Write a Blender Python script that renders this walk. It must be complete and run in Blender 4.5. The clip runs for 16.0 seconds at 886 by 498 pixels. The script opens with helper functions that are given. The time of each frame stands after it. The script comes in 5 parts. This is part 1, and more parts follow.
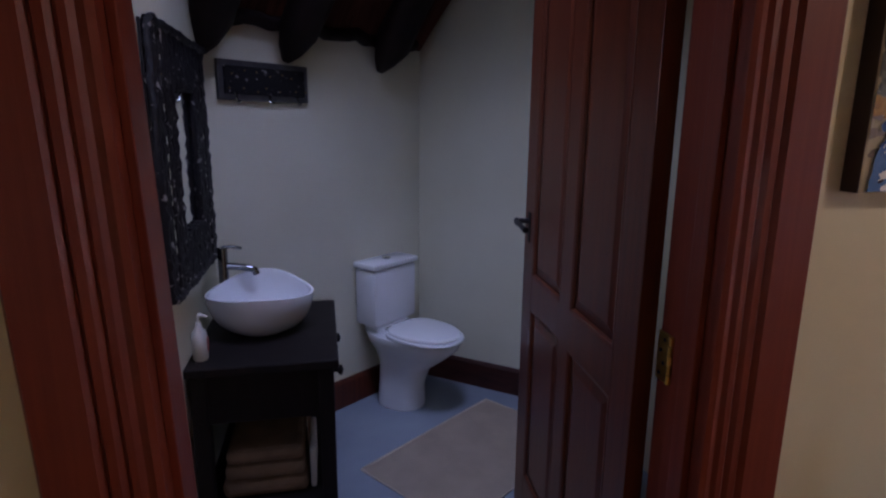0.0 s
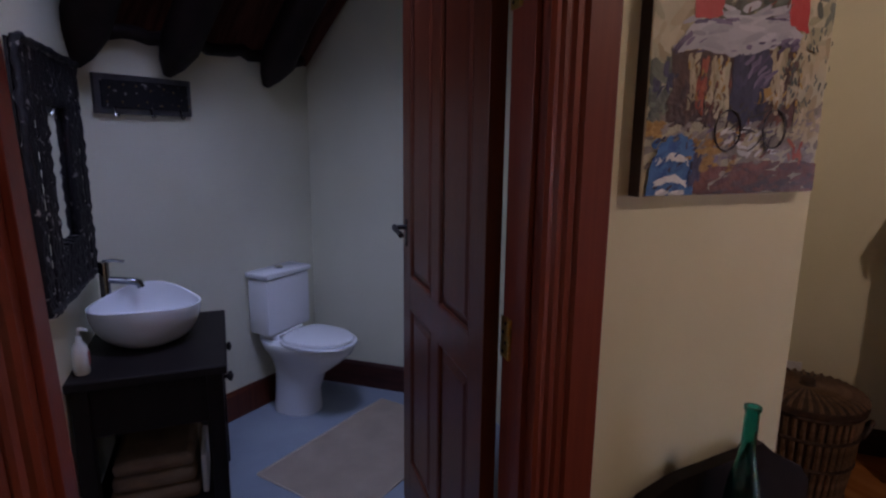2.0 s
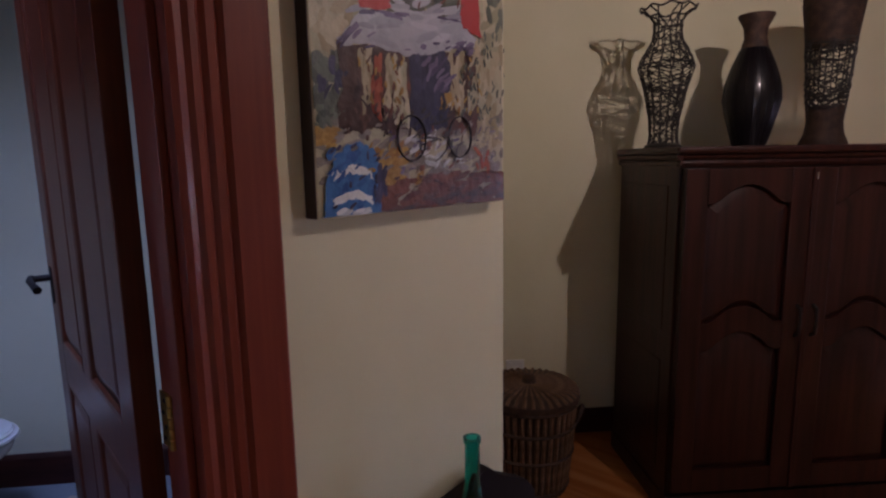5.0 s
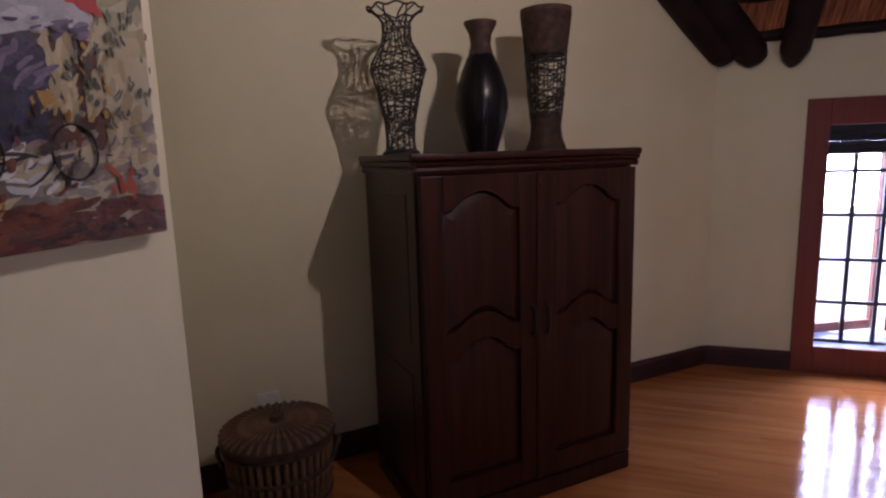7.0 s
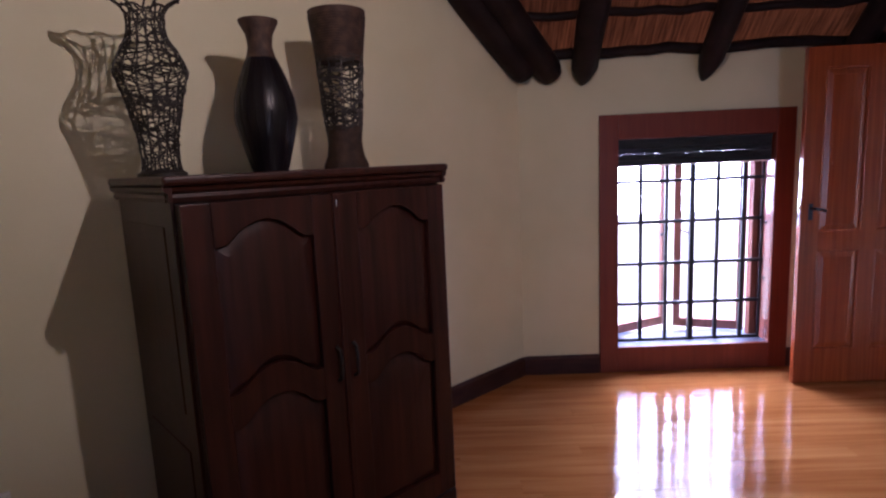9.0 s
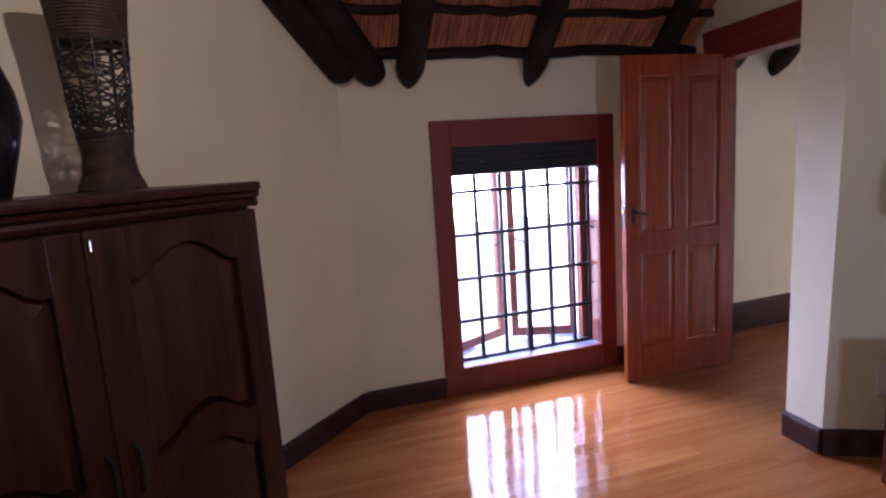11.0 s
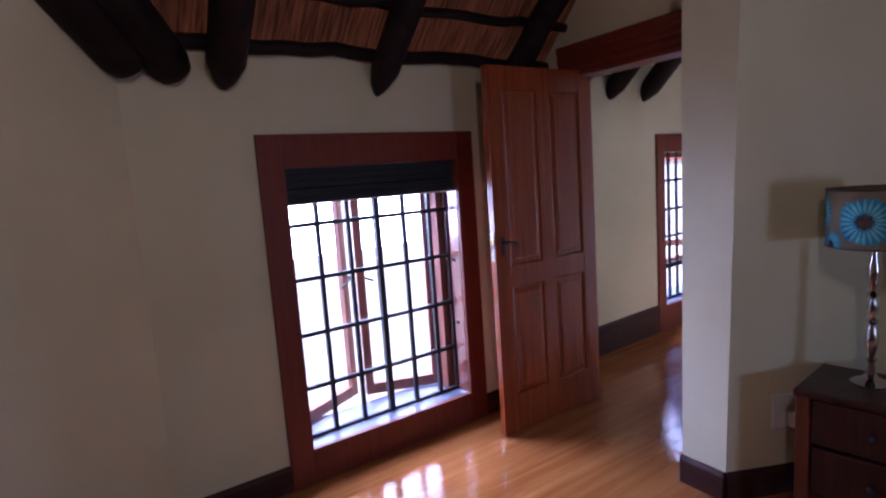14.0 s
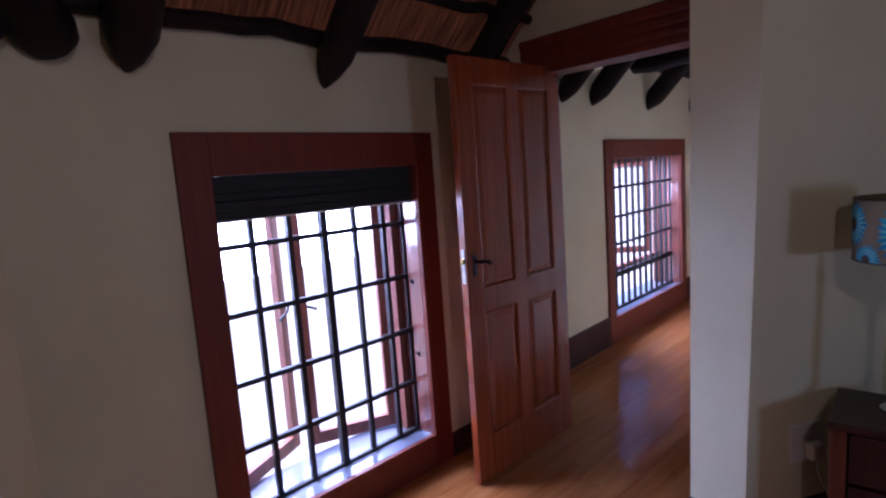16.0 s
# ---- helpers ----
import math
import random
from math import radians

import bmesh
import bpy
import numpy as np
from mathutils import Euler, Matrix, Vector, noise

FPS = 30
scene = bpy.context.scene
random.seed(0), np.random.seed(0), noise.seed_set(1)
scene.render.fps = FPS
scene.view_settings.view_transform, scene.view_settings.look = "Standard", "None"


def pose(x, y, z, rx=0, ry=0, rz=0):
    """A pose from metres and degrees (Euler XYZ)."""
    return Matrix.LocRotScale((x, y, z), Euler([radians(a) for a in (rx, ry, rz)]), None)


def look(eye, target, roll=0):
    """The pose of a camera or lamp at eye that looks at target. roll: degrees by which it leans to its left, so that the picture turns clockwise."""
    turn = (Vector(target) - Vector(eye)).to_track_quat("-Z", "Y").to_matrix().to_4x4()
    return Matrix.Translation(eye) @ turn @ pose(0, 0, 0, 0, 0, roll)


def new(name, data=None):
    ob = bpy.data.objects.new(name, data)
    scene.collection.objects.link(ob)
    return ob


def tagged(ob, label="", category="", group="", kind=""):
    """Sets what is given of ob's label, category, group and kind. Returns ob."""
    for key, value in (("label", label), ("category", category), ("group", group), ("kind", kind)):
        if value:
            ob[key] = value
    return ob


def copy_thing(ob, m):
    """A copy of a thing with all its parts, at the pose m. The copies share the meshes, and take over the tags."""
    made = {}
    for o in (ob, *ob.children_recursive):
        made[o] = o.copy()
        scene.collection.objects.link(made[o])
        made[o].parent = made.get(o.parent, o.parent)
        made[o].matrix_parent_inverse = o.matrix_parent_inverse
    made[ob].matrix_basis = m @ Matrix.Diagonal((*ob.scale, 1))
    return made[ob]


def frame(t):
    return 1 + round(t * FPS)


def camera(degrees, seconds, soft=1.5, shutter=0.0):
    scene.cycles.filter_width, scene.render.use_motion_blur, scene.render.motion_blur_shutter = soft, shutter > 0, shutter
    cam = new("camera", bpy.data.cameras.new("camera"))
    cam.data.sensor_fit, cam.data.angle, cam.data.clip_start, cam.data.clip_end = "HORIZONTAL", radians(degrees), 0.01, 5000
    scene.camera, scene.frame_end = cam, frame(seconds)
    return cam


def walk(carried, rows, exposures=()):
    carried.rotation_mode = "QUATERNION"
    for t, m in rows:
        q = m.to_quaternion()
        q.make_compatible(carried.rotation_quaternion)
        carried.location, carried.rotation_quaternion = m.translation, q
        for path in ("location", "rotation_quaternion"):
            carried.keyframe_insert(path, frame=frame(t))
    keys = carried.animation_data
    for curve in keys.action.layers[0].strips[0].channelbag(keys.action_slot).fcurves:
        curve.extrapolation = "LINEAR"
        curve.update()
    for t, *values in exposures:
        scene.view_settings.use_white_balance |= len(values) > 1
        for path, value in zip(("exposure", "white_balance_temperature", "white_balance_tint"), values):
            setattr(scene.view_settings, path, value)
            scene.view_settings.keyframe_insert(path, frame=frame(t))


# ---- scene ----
import itertools

cam = camera(76.3, 16.0, soft=2.3)
PATH = [
    (0, (0.11, 0.025, 1.432), (0.519, 1.938, 1.014), 0.6),
    (0.5, (0.121, -0.026, 1.436), (0.577, 1.878, 1.026), 0.7),
    (1, (0.131, -0.084, 1.441), (0.67, 1.8, 1.04), 0.8),
    (1.5, (0.149, -0.13, 1.451), (0.778, 1.727, 1.055), 0.6),
    (2, (0.159, -0.158, 1.451), (0.879, 1.668, 1.067), 0.6),
    (2.5, (0.174, -0.177, 1.45), (0.975, 1.616, 1.075), 0.5),
    (3, (0.202, -0.193, 1.449), (1.097, 1.558, 1.085), 0.5),
    (3.2, (0.221, -0.188, 1.449), (1.15, 1.546, 1.085), 0.4),
    (5.3, (0.458, -0.02, 1.432), (1.968, 1.251, 1.108), -0.9),
    (5.5, (0.48, -0.021, 1.441), (2.039, 1.186, 1.106), -0.8),
    (6, (0.557, -0.039, 1.441), (2.235, 0.997, 1.104), -1.1),
    (6.5, (0.648, -0.072, 1.45), (2.403, 0.826, 1.114), -1.6),
    (7, (0.737, -0.072, 1.457), (2.558, 0.685, 1.129), -1.8),
    (7.5, (0.826, -0.089, 1.466), (2.704, 0.522, 1.147), -2.0),
    (8, (0.892, -0.133, 1.458), (2.809, 0.349, 1.15), -2.3),
    (8.5, (0.969, -0.138, 1.461), (2.917, 0.196, 1.157), -2.5),
    (9, (1.049, -0.116, 1.467), (3.017, 0.073, 1.166), -2.6),
    (9.5, (1.174, -0.051, 1.494), (3.151, -0.035, 1.191), -2.7),
    (10, (1.244, -0.028, 1.477), (3.218, -0.181, 1.19), -2.9),
    (10.2, (1.254, -0.052, 1.49), (3.222, -0.253, 1.191), -3.2),
    (12.3, (1.915, -0.108, 1.486), (3.769, -0.808, 1.218), -3.6),
    (12.5, (1.91, -0.129, 1.499), (3.763, -0.83, 1.229), -3.5),
    (13, (2.0, -0.128, 1.495), (3.812, -0.931, 1.23), -3.7),
    (13.5, (2.077, -0.122, 1.495), (3.83, -1.047, 1.228), -3.9),
    (14, (2.187, -0.136, 1.493), (3.878, -1.17, 1.227), -4.0),
    (14.5, (2.331, -0.158, 1.51), (3.972, -1.269, 1.242), -4.0),
    (15, (2.455, -0.192, 1.509), (4.054, -1.362, 1.242), -4.0),
    (15.5, (2.576, -0.198, 1.507), (4.13, -1.429, 1.241), -4.0),
    (16, (2.728, -0.178, 1.514), (4.225, -1.479, 1.25), -4.1),
]

walk(cam, [(t, look(eye, target, roll)) for t, eye, target, roll in PATH], [(0, 2.02, 5780, 40), (3, 1.92, 5680, 38), (5.5, 2.17, 5170, 39), (7.5, 2.19, 5120, 41), (10, 2.46, 5080, 44), (12.5, 2.12, 4950, 42), (16, 1.55, 4780, 42)])

# ---- world, sun and lamps ----
world = bpy.data.worlds.new("sky")
scene.world = world
world.use_nodes = True
_n = world.node_tree.nodes
_sky = _n.new("ShaderNodeTexSky")
_sky.sky_type = "NISHITA"
_sky.sun_disc = False
_sky.sun_elevation, _sky.sun_rotation = radians(80.7), radians(66.5)
world.node_tree.links.new(_sky.outputs[0], _n["Background"].inputs[0])
_n["Background"].inputs[1].default_value = 0.09


def lamp(name, kind, energy, color, m, size=0.1, size_y=None):
    data = bpy.data.lights.new(name, kind)
    data.energy, data.color = energy, color
    if kind == "AREA":
        data.shape, data.size, data.size_y = "RECTANGLE", size, size_y or size
    elif kind == "SUN":
        data.angle = radians(0.6)
    else:
        data.shadow_soft_size = size
    ob = new(name, data)
    ob.matrix_world = m
    return ob


lamp("sun", "SUN", 3.0, (1, 0.95, 0.87), look((0, 0, 10), (-1.5, -0.65, 0)))
# bulb of the pendant that hangs in the middle of the bedroom
lamp("pendant_bulb", "POINT", 5.8, (1, 0.79, 0.50), pose(1.97, -0.36, 2.29), 0.007)
# added fill spot at the bulb's place, to brighten the upper gable wall
_spot = lamp("gable_fill_spot", "SPOT", 3.8, (1, 0.79, 0.50), look((1.97, -0.36, 2.29), (2.8, 1.1, 2.7)), 0.007).data
_spot.spot_size, _spot.spot_blend = radians(150), 1.0
# daylight in the openings
lamp("window_daylight", "AREA", 74, (0.88, 0.94, 1.0), pose(6.0, -1.36, 1.75, 66, 0, 94), 2.4, 1.8)
lamp("hall_window_daylight", "AREA", 110, (0.9, 0.93, 1.0), pose(6.6, -4.97, 1.75, 66, 0, 96.3), 2.6, 1.8)
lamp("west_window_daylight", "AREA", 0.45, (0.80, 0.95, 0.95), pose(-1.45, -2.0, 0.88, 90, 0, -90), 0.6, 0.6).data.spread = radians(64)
# next lamp: added overhead under the closed bathroom roof, standing in for daylight
lamp("bath_overhead_daylight", "AREA", 1.45, (0.62, 0.77, 1.0), look((0.32, 1.62, 2.8), (0.42, 2.3, 0.0)), 0.5, 0.5).data.spread = radians(84)
lamp("bath_window_daylight", "AREA", 0.4, (0.66, 0.80, 1.0), look((-0.35, 1.27, 1.62), (0.55, 2.35, 0.35)), 0.34, 0.5)

# ---- materials ----


def material(name, color, rough=0.6, metal=0.0, color2=None, scale=8.0, stretch=(1, 1, 1), bump=0.0, bump_scale=60.0,
             spec=0.5, coat=0.0, vary=0.0, detail=6.0, band=(0.35, 0.7), rough2=None, coords="Object"):
    """A surface whose colour drifts between two tones at a coarse scale, with fine relief and, by vary, a different tone for each piece."""
    m = bpy.data.materials.new(name)
    m.use_nodes = True
    nt = m.node_tree
    b = nt.nodes["Principled BSDF"]
    b.inputs["Roughness"].default_value, b.inputs["Metallic"].default_value = rough, metal
    b.inputs["Specular IOR Level"].default_value = spec
    b.inputs["Coat Weight"].default_value, b.inputs["Coat Roughness"].default_value = coat, 0.06
    tc, mp = nt.nodes.new("ShaderNodeTexCoord"), nt.nodes.new("ShaderNodeMapping")
    nt.links.new(tc.outputs[coords], mp.inputs[0])
    mp.inputs["Scale"].default_value = stretch
    n1 = nt.nodes.new("ShaderNodeTexNoise")
    n1.inputs["Scale"].default_value, n1.inputs["Detail"].default_value = scale, detail
    nt.links.new(mp.outputs[0], n1.inputs[0])
    ramp = nt.nodes.new("ShaderNodeValToRGB")
    ramp.color_ramp.elements[0].position, ramp.color_ramp.elements[1].position = band
    ramp.color_ramp.elements[0].color = (*color, 1)
    ramp.color_ramp.elements[1].color = (*(color2 or color), 1)
    src = n1.outputs[0]
    if vary:
        info = nt.nodes.new("ShaderNodeObjectInfo")
        add = nt.nodes.new("ShaderNodeMath")
        add.operation = "MULTIPLY_ADD"
        nt.links.new(info.outputs["Random"], add.inputs[0])
        add.inputs[1].default_value = vary
        nt.links.new(n1.outputs[0], add.inputs[2])
        src = add.outputs[0]
        loc = nt.nodes.new("ShaderNodeVectorMath")
        loc.operation = "SCALE"
        nt.links.new(info.outputs["Random"], loc.inputs["Scale"])
        loc.inputs[0].default_value = (17, 23, 31)
        nt.links.new(loc.outputs[0], mp.inputs["Location"])
    nt.links.new(src, ramp.inputs[0])
    nt.links.new(ramp.outputs[0], b.inputs["Base Color"])
    if rough2 is not None:
        mr = nt.nodes.new("ShaderNodeMapRange")
        nt.links.new(n1.outputs[0], mr.inputs[0])
        mr.inputs[1].default_value, mr.inputs[2].default_value = 0.3, 0.7
        mr.inputs[3].default_value, mr.inputs[4].default_value = rough, rough2
        nt.links.new(mr.outputs[0], b.inputs["Roughness"])
    if bump:
        n2, bp = nt.nodes.new("ShaderNodeTexNoise"), nt.nodes.new("ShaderNodeBump")
        n2.inputs["Scale"].default_value, n2.inputs["Detail"].default_value = bump_scale, 4
        nt.links.new(mp.outputs[0], n2.inputs[0])
        nt.links.new(n2.outputs[0], bp.inputs["Height"])
        bp.inputs["Strength"].default_value, bp.inputs["Distance"].default_value = bump, 0.01
        nt.links.new(bp.outputs[0], b.inputs["Normal"])
    return m


def glass(name, color=(1, 1, 1), rough=0.0):
    m = bpy.data.materials.new(name)
    m.use_nodes = True
    b = m.node_tree.nodes["Principled BSDF"]
    b.inputs["Base Color"].default_value = (*color, 1)
    b.inputs["Roughness"].default_value = rough
    b.inputs["Transmission Weight"].default_value = 1.0
    b.inputs["IOR"].default_value = 1.45
    return m


PLASTER = material("cream_plaster", (0.66, 0.63, 0.425), 0.75, color2=(0.73, 0.695, 0.50), scale=1.6, bump=0.25, bump_scale=9, spec=0.3)
BATH_PLASTER = material("bath_plaster", (0.61, 0.60, 0.47), 0.7, color2=(0.69, 0.68, 0.55), scale=1.4, bump=0.25, bump_scale=9, spec=0.3)
MAHOGANY = material("mahogany", (0.138, 0.024, 0.0115), 0.44, color2=(0.22, 0.044, 0.019), scale=3.0, stretch=(26, 26, 0.8), band=(0.2, 0.85), bump=0.08, bump_scale=30, coat=0.05, spec=0.35)
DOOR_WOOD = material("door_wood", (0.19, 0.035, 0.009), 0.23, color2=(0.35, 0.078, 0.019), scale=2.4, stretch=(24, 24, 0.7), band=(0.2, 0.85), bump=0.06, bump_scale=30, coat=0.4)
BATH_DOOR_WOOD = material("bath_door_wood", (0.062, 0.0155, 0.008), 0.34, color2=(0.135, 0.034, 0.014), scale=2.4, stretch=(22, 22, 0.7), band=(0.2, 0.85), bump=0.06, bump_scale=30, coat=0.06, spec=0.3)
DARK_WOOD = material("dark_stained_wood", (0.017, 0.0048, 0.0036), 0.40, color2=(0.050, 0.0135, 0.0085), scale=2.5, stretch=(14, 14, 0.8), bump=0.08, bump_scale=30, coat=0.06, spec=0.3)
BLACK_WOOD = material("black_wood", (0.006, 0.004, 0.004), 0.6, color2=(0.012, 0.008, 0.008), scale=3, stretch=(8, 8, 1), bump=0.1, bump_scale=30, spec=0.22)
REVEAL = material("varnished_reveal", (0.16, 0.045, 0.030), 0.22, color2=(0.26, 0.085, 0.055), scale=3.0, stretch=(9, 9, 0.7), bump=0.05, bump_scale=30, coat=1.0)
# bluish base colour stands in for sky reflected on the varnished sill
SKY_SHEEN_SILL = material("sky_sheen_sill", (0.11, 0.12, 0.17), 0.3, color2=(0.16, 0.17, 0.22), scale=4, bump=0.1, bump_scale=30, coat=0.6)
SKIRT = material("skirting_wood", (0.032, 0.010, 0.009), 0.48, color2=(0.060, 0.019, 0.014), scale=3, stretch=(2, 2, 8), bump=0.08, bump_scale=40, spec=0.28)
FLOOR = material("honey_planks", (0.29, 0.093, 0.020), 0.045, color2=(0.50, 0.21, 0.058), scale=2.2, stretch=(0.6, 9, 9), bump=0.05, bump_scale=14, coat=0.0, spec=0.33, vary=0.14, rough2=0.10, band=(0.35, 0.95))
# slow waves in the boards, which make reflections ripple
_nt = FLOOR.node_tree
_fine = next(n for n in _nt.nodes if n.bl_idname == "ShaderNodeBump")
_tc = next(n for n in _nt.nodes if n.bl_idname == "ShaderNodeTexCoord")
_info = next(n for n in _nt.nodes if n.bl_idname == "ShaderNodeObjectInfo")
_wave, _slow, _shift = _nt.nodes.new("ShaderNodeTexNoise"), _nt.nodes.new("ShaderNodeBump"), _nt.nodes.new("ShaderNodeVectorMath")
_shift.operation = "ADD"
_nt.links.new(_tc.outputs["Object"], _shift.inputs[0])
_nt.links.new(_info.outputs["Random"], _shift.inputs[1])
_nt.links.new(_shift.outputs[0], _wave.inputs[0])
_wave.inputs["Scale"].default_value, _wave.inputs["Detail"].default_value = 24, 1
_slow.inputs["Strength"].default_value, _slow.inputs["Distance"].default_value = 0.20, 0.005
_nt.links.new(_wave.outputs[0], _slow.inputs["Height"])
_nt.links.new(_slow.outputs[0], _fine.inputs["Normal"])
THATCH = material("thatch", (0.07, 0.034, 0.018), 0.9, color2=(0.20, 0.10, 0.046), scale=5, stretch=(16, 0.9, 0.9), bump=1.0, bump_scale=30, spec=0.1)
# the same thatch in darker tones: the bathroom roof's shade put into the colour
SHADED_THATCH = material("shaded_thatch", (0.020, 0.010, 0.008), 0.85, color2=(0.050, 0.025, 0.018), scale=4, stretch=(10, 1, 1), bump=0.6, bump_scale=24, spec=0.1)
POLE = material("dark_pole", (0.008, 0.0045, 0.0045), 0.6, color2=(0.022, 0.012, 0.011), scale=6, bump=0.5, bump_scale=18, spec=0.2)
BATH_FLOOR = material("blue_grey_floor", (0.20, 0.235, 0.29), 0.42, color2=(0.27, 0.31, 0.36), scale=2.2, bump=0.1, bump_scale=20)
RUG = material("beige_rug", (0.56, 0.47, 0.37), 0.95, color2=(0.66, 0.56, 0.45), scale=6, bump=0.6, bump_scale=220, spec=0.1)
CERAMIC = material("white_ceramic", (0.74, 0.76, 0.79), 0.12, color2=(0.79, 0.80, 0.82), scale=2, coat=0.5)
CHROME = material("chrome", (0.55, 0.55, 0.56), 0.12, 1.0)
TARNISHED = material("tarnished_chrome", (0.10, 0.10, 0.11), 0.22, 1.0, color2=(0.20, 0.19, 0.19), scale=40)
# chrome darkened in its base colour, for the dim surroundings the tap reflects
DIM_ROOM_CHROME = material("dim_room_chrome", (0.22, 0.23, 0.25), 0.1, 1.0)
AGED_BRASS = material("aged_brass", (0.24, 0.17, 0.07), 0.45, 1.0, color2=(0.12, 0.08, 0.03), scale=60)
BRASS = material("brass", (0.62, 0.46, 0.13), 0.32, 1.0, color2=(0.45, 0.32, 0.08), scale=30)
IRON = material("black_iron", (0.012, 0.011, 0.012), 0.5, 0.3, color2=(0.025, 0.022, 0.022), scale=20, bump=0.2, bump_scale=80)
BLIND = material("dark_blind", (0.006, 0.012, 0.016), 0.6, color2=(0.014, 0.024, 0.030), scale=5, stretch=(1, 1, 20), bump=0.2, bump_scale=120)
WICKER = material("wicker", (0.10, 0.055, 0.03), 0.7, color2=(0.21, 0.125, 0.068), scale=30, bump=0.4, bump_scale=120)
DARK_WICKER = material("dark_wicker", (0.030, 0.015, 0.010), 0.7, color2=(0.075, 0.040, 0.024), scale=30, bump=0.4, bump_scale=120)
WIRE = material("dark_wire", (0.010, 0.008, 0.008), 0.5, color2=(0.03, 0.024, 0.02), scale=40)
VASE_BLACK = material("black_lacquer", (0.005, 0.004, 0.006), 0.30, color2=(0.010, 0.008, 0.011), scale=8, coat=0.15, spec=0.3)
PLASTIC = material("white_plastic", (0.72, 0.72, 0.70), 0.35, color2=(0.76, 0.76, 0.74), scale=4)
MIRROR = material("mirror_glass", (0.86, 0.88, 0.88), 0.02, 1.0)
TOWEL = material("towel", (0.22, 0.15, 0.10), 0.95, color2=(0.30, 0.21, 0.14), scale=12, bump=0.6, bump_scale=250, spec=0.1)
PAPER = material("white_towel", (0.62, 0.63, 0.64), 0.9, color2=(0.7, 0.7, 0.7), scale=12, bump=0.5, bump_scale=250, spec=0.1)
CLEAR = glass("window_glass")
TEAL = glass("teal_glass", (0.05, 0.55, 0.52), 0.03)
SASH = material("sash_wood", (0.17, 0.05, 0.027), 0.5, color2=(0.25, 0.085, 0.048), scale=3, stretch=(8, 8, 1), bump=0.1)
LAWN = material("pale_ground", (0.50, 0.46, 0.36), 0.9, color2=(0.62, 0.58, 0.48), scale=0.7, bump=0.6, bump_scale=30, spec=0.1)

# ---- mesh helpers ----


def mesh_of(name, bm, mat, smooth=None):
    bmesh.ops.recalc_face_normals(bm, faces=bm.faces)
    me = bpy.data.meshes.new(name)
    if smooth is not None:
        for f in bm.faces:
            f.smooth = True
        for e in bm.edges:
            if len(e.link_faces) == 2 and e.calc_face_angle(0) > radians(smooth):
                e.smooth = False
    bm.to_mesh(me)
    bm.free()
    for m in (mat if isinstance(mat, (list, tuple)) else [mat]):
        me.materials.append(m)
    return me


def part(name, bm, mat, parent=None, label="", m=None, smooth=None):
    ob = new(name, mesh_of(name, bm, mat, smooth))
    if parent is not None:
        ob.parent = parent
    if m is not None:
        ob.matrix_local = m
    return tagged(ob, label)


def thing(name, m, label, category, group="", kind=""):
    ob = new(name)
    ob.empty_display_size = 0.1
    ob.matrix_world = m
    return tagged(ob, label, category, group, kind)


def setting(ob, label, category):
    return tagged(ob, label, category, kind="structure")


def box(bm, x0, x1, y0, y1, z0, z1, bevel=0.0, m=None):
    vs = [bm.verts.new((x, y, z)) for x in (x0, x1) for y in (y0, y1) for z in (z0, z1)]
    fs = [bm.faces.new([vs[i] for i in q]) for q in ((0, 1, 3, 2), (4, 6, 7, 5), (0, 4, 5, 1), (2, 3, 7, 6), (0, 2, 6, 4), (1, 5, 7, 3))]
    if bevel:
        es = {e for f in fs for e in f.edges}
        out = bmesh.ops.bevel(bm, geom=list(es), offset=bevel, segments=2, affect="EDGES", profile=0.5)
        vs = list({v for f in out["faces"] for v in f.verts} | {v for v in vs if v.is_valid})
    if m is not None:
        bmesh.ops.transform(bm, matrix=m, verts=vs)
    return bm


def boxes(*args, bevel=0.0):
    bm = bmesh.new()
    for a in args:
        box(bm, *a, bevel=bevel)
    return bm


def tube(bm, pts, radii, sides=10, cap=True):
    """A round bar along a line of points."""
    pts = [Vector(p) for p in pts]
    radii = radii if isinstance(radii, (list, tuple)) else [radii] * len(pts)
    rings, up = [], None
    for i, p in enumerate(pts):
        d = (pts[min(i + 1, len(pts) - 1)] - pts[max(i - 1, 0)]).normalized()
        if up is None:
            up = d.orthogonal().normalized()
        up = (up - d * up.dot(d)).normalized()
        side = d.cross(up)
        rings.append([bm.verts.new(p + radii[i] * (math.cos(a) * up + math.sin(a) * side)) for a in [2 * math.pi * k / sides for k in range(sides)]])
    for a, b in zip(rings, rings[1:]):
        for k in range(sides):
            bm.faces.new((a[k], a[(k + 1) % sides], b[(k + 1) % sides], b[k]))
    if cap:
        bm.faces.new(rings[0][::-1])
        bm.faces.new(rings[-1])
    return bm


def lathe(bm, profile, sides=32, m=None, sx=1.0, sy=1.0):
    """Turns a profile of (radius, height) round the z axis."""
    rings = []
    for r, z in profile:
        rings.append([bm.verts.new((r * sx * math.cos(a), r * sy * math.sin(a), z)) for a in [2 * math.pi * k / sides for k in range(sides)]])
    for a, b in zip(rings, rings[1:]):
        for k in range(sides):
            bm.faces.new((a[k], a[(k + 1) % sides], b[(k + 1) % sides], b[k]))
    if profile[0][0] > 1e-4:
        bm.faces.new(rings[0][::-1])
    if profile[-1][0] > 1e-4:
        bm.faces.new(rings[-1])
    bmesh.ops.remove_doubles(bm, verts=bm.verts, dist=1e-5)
    if m is not None:
        bmesh.ops.transform(bm, matrix=m, verts=bm.verts)
    return bm


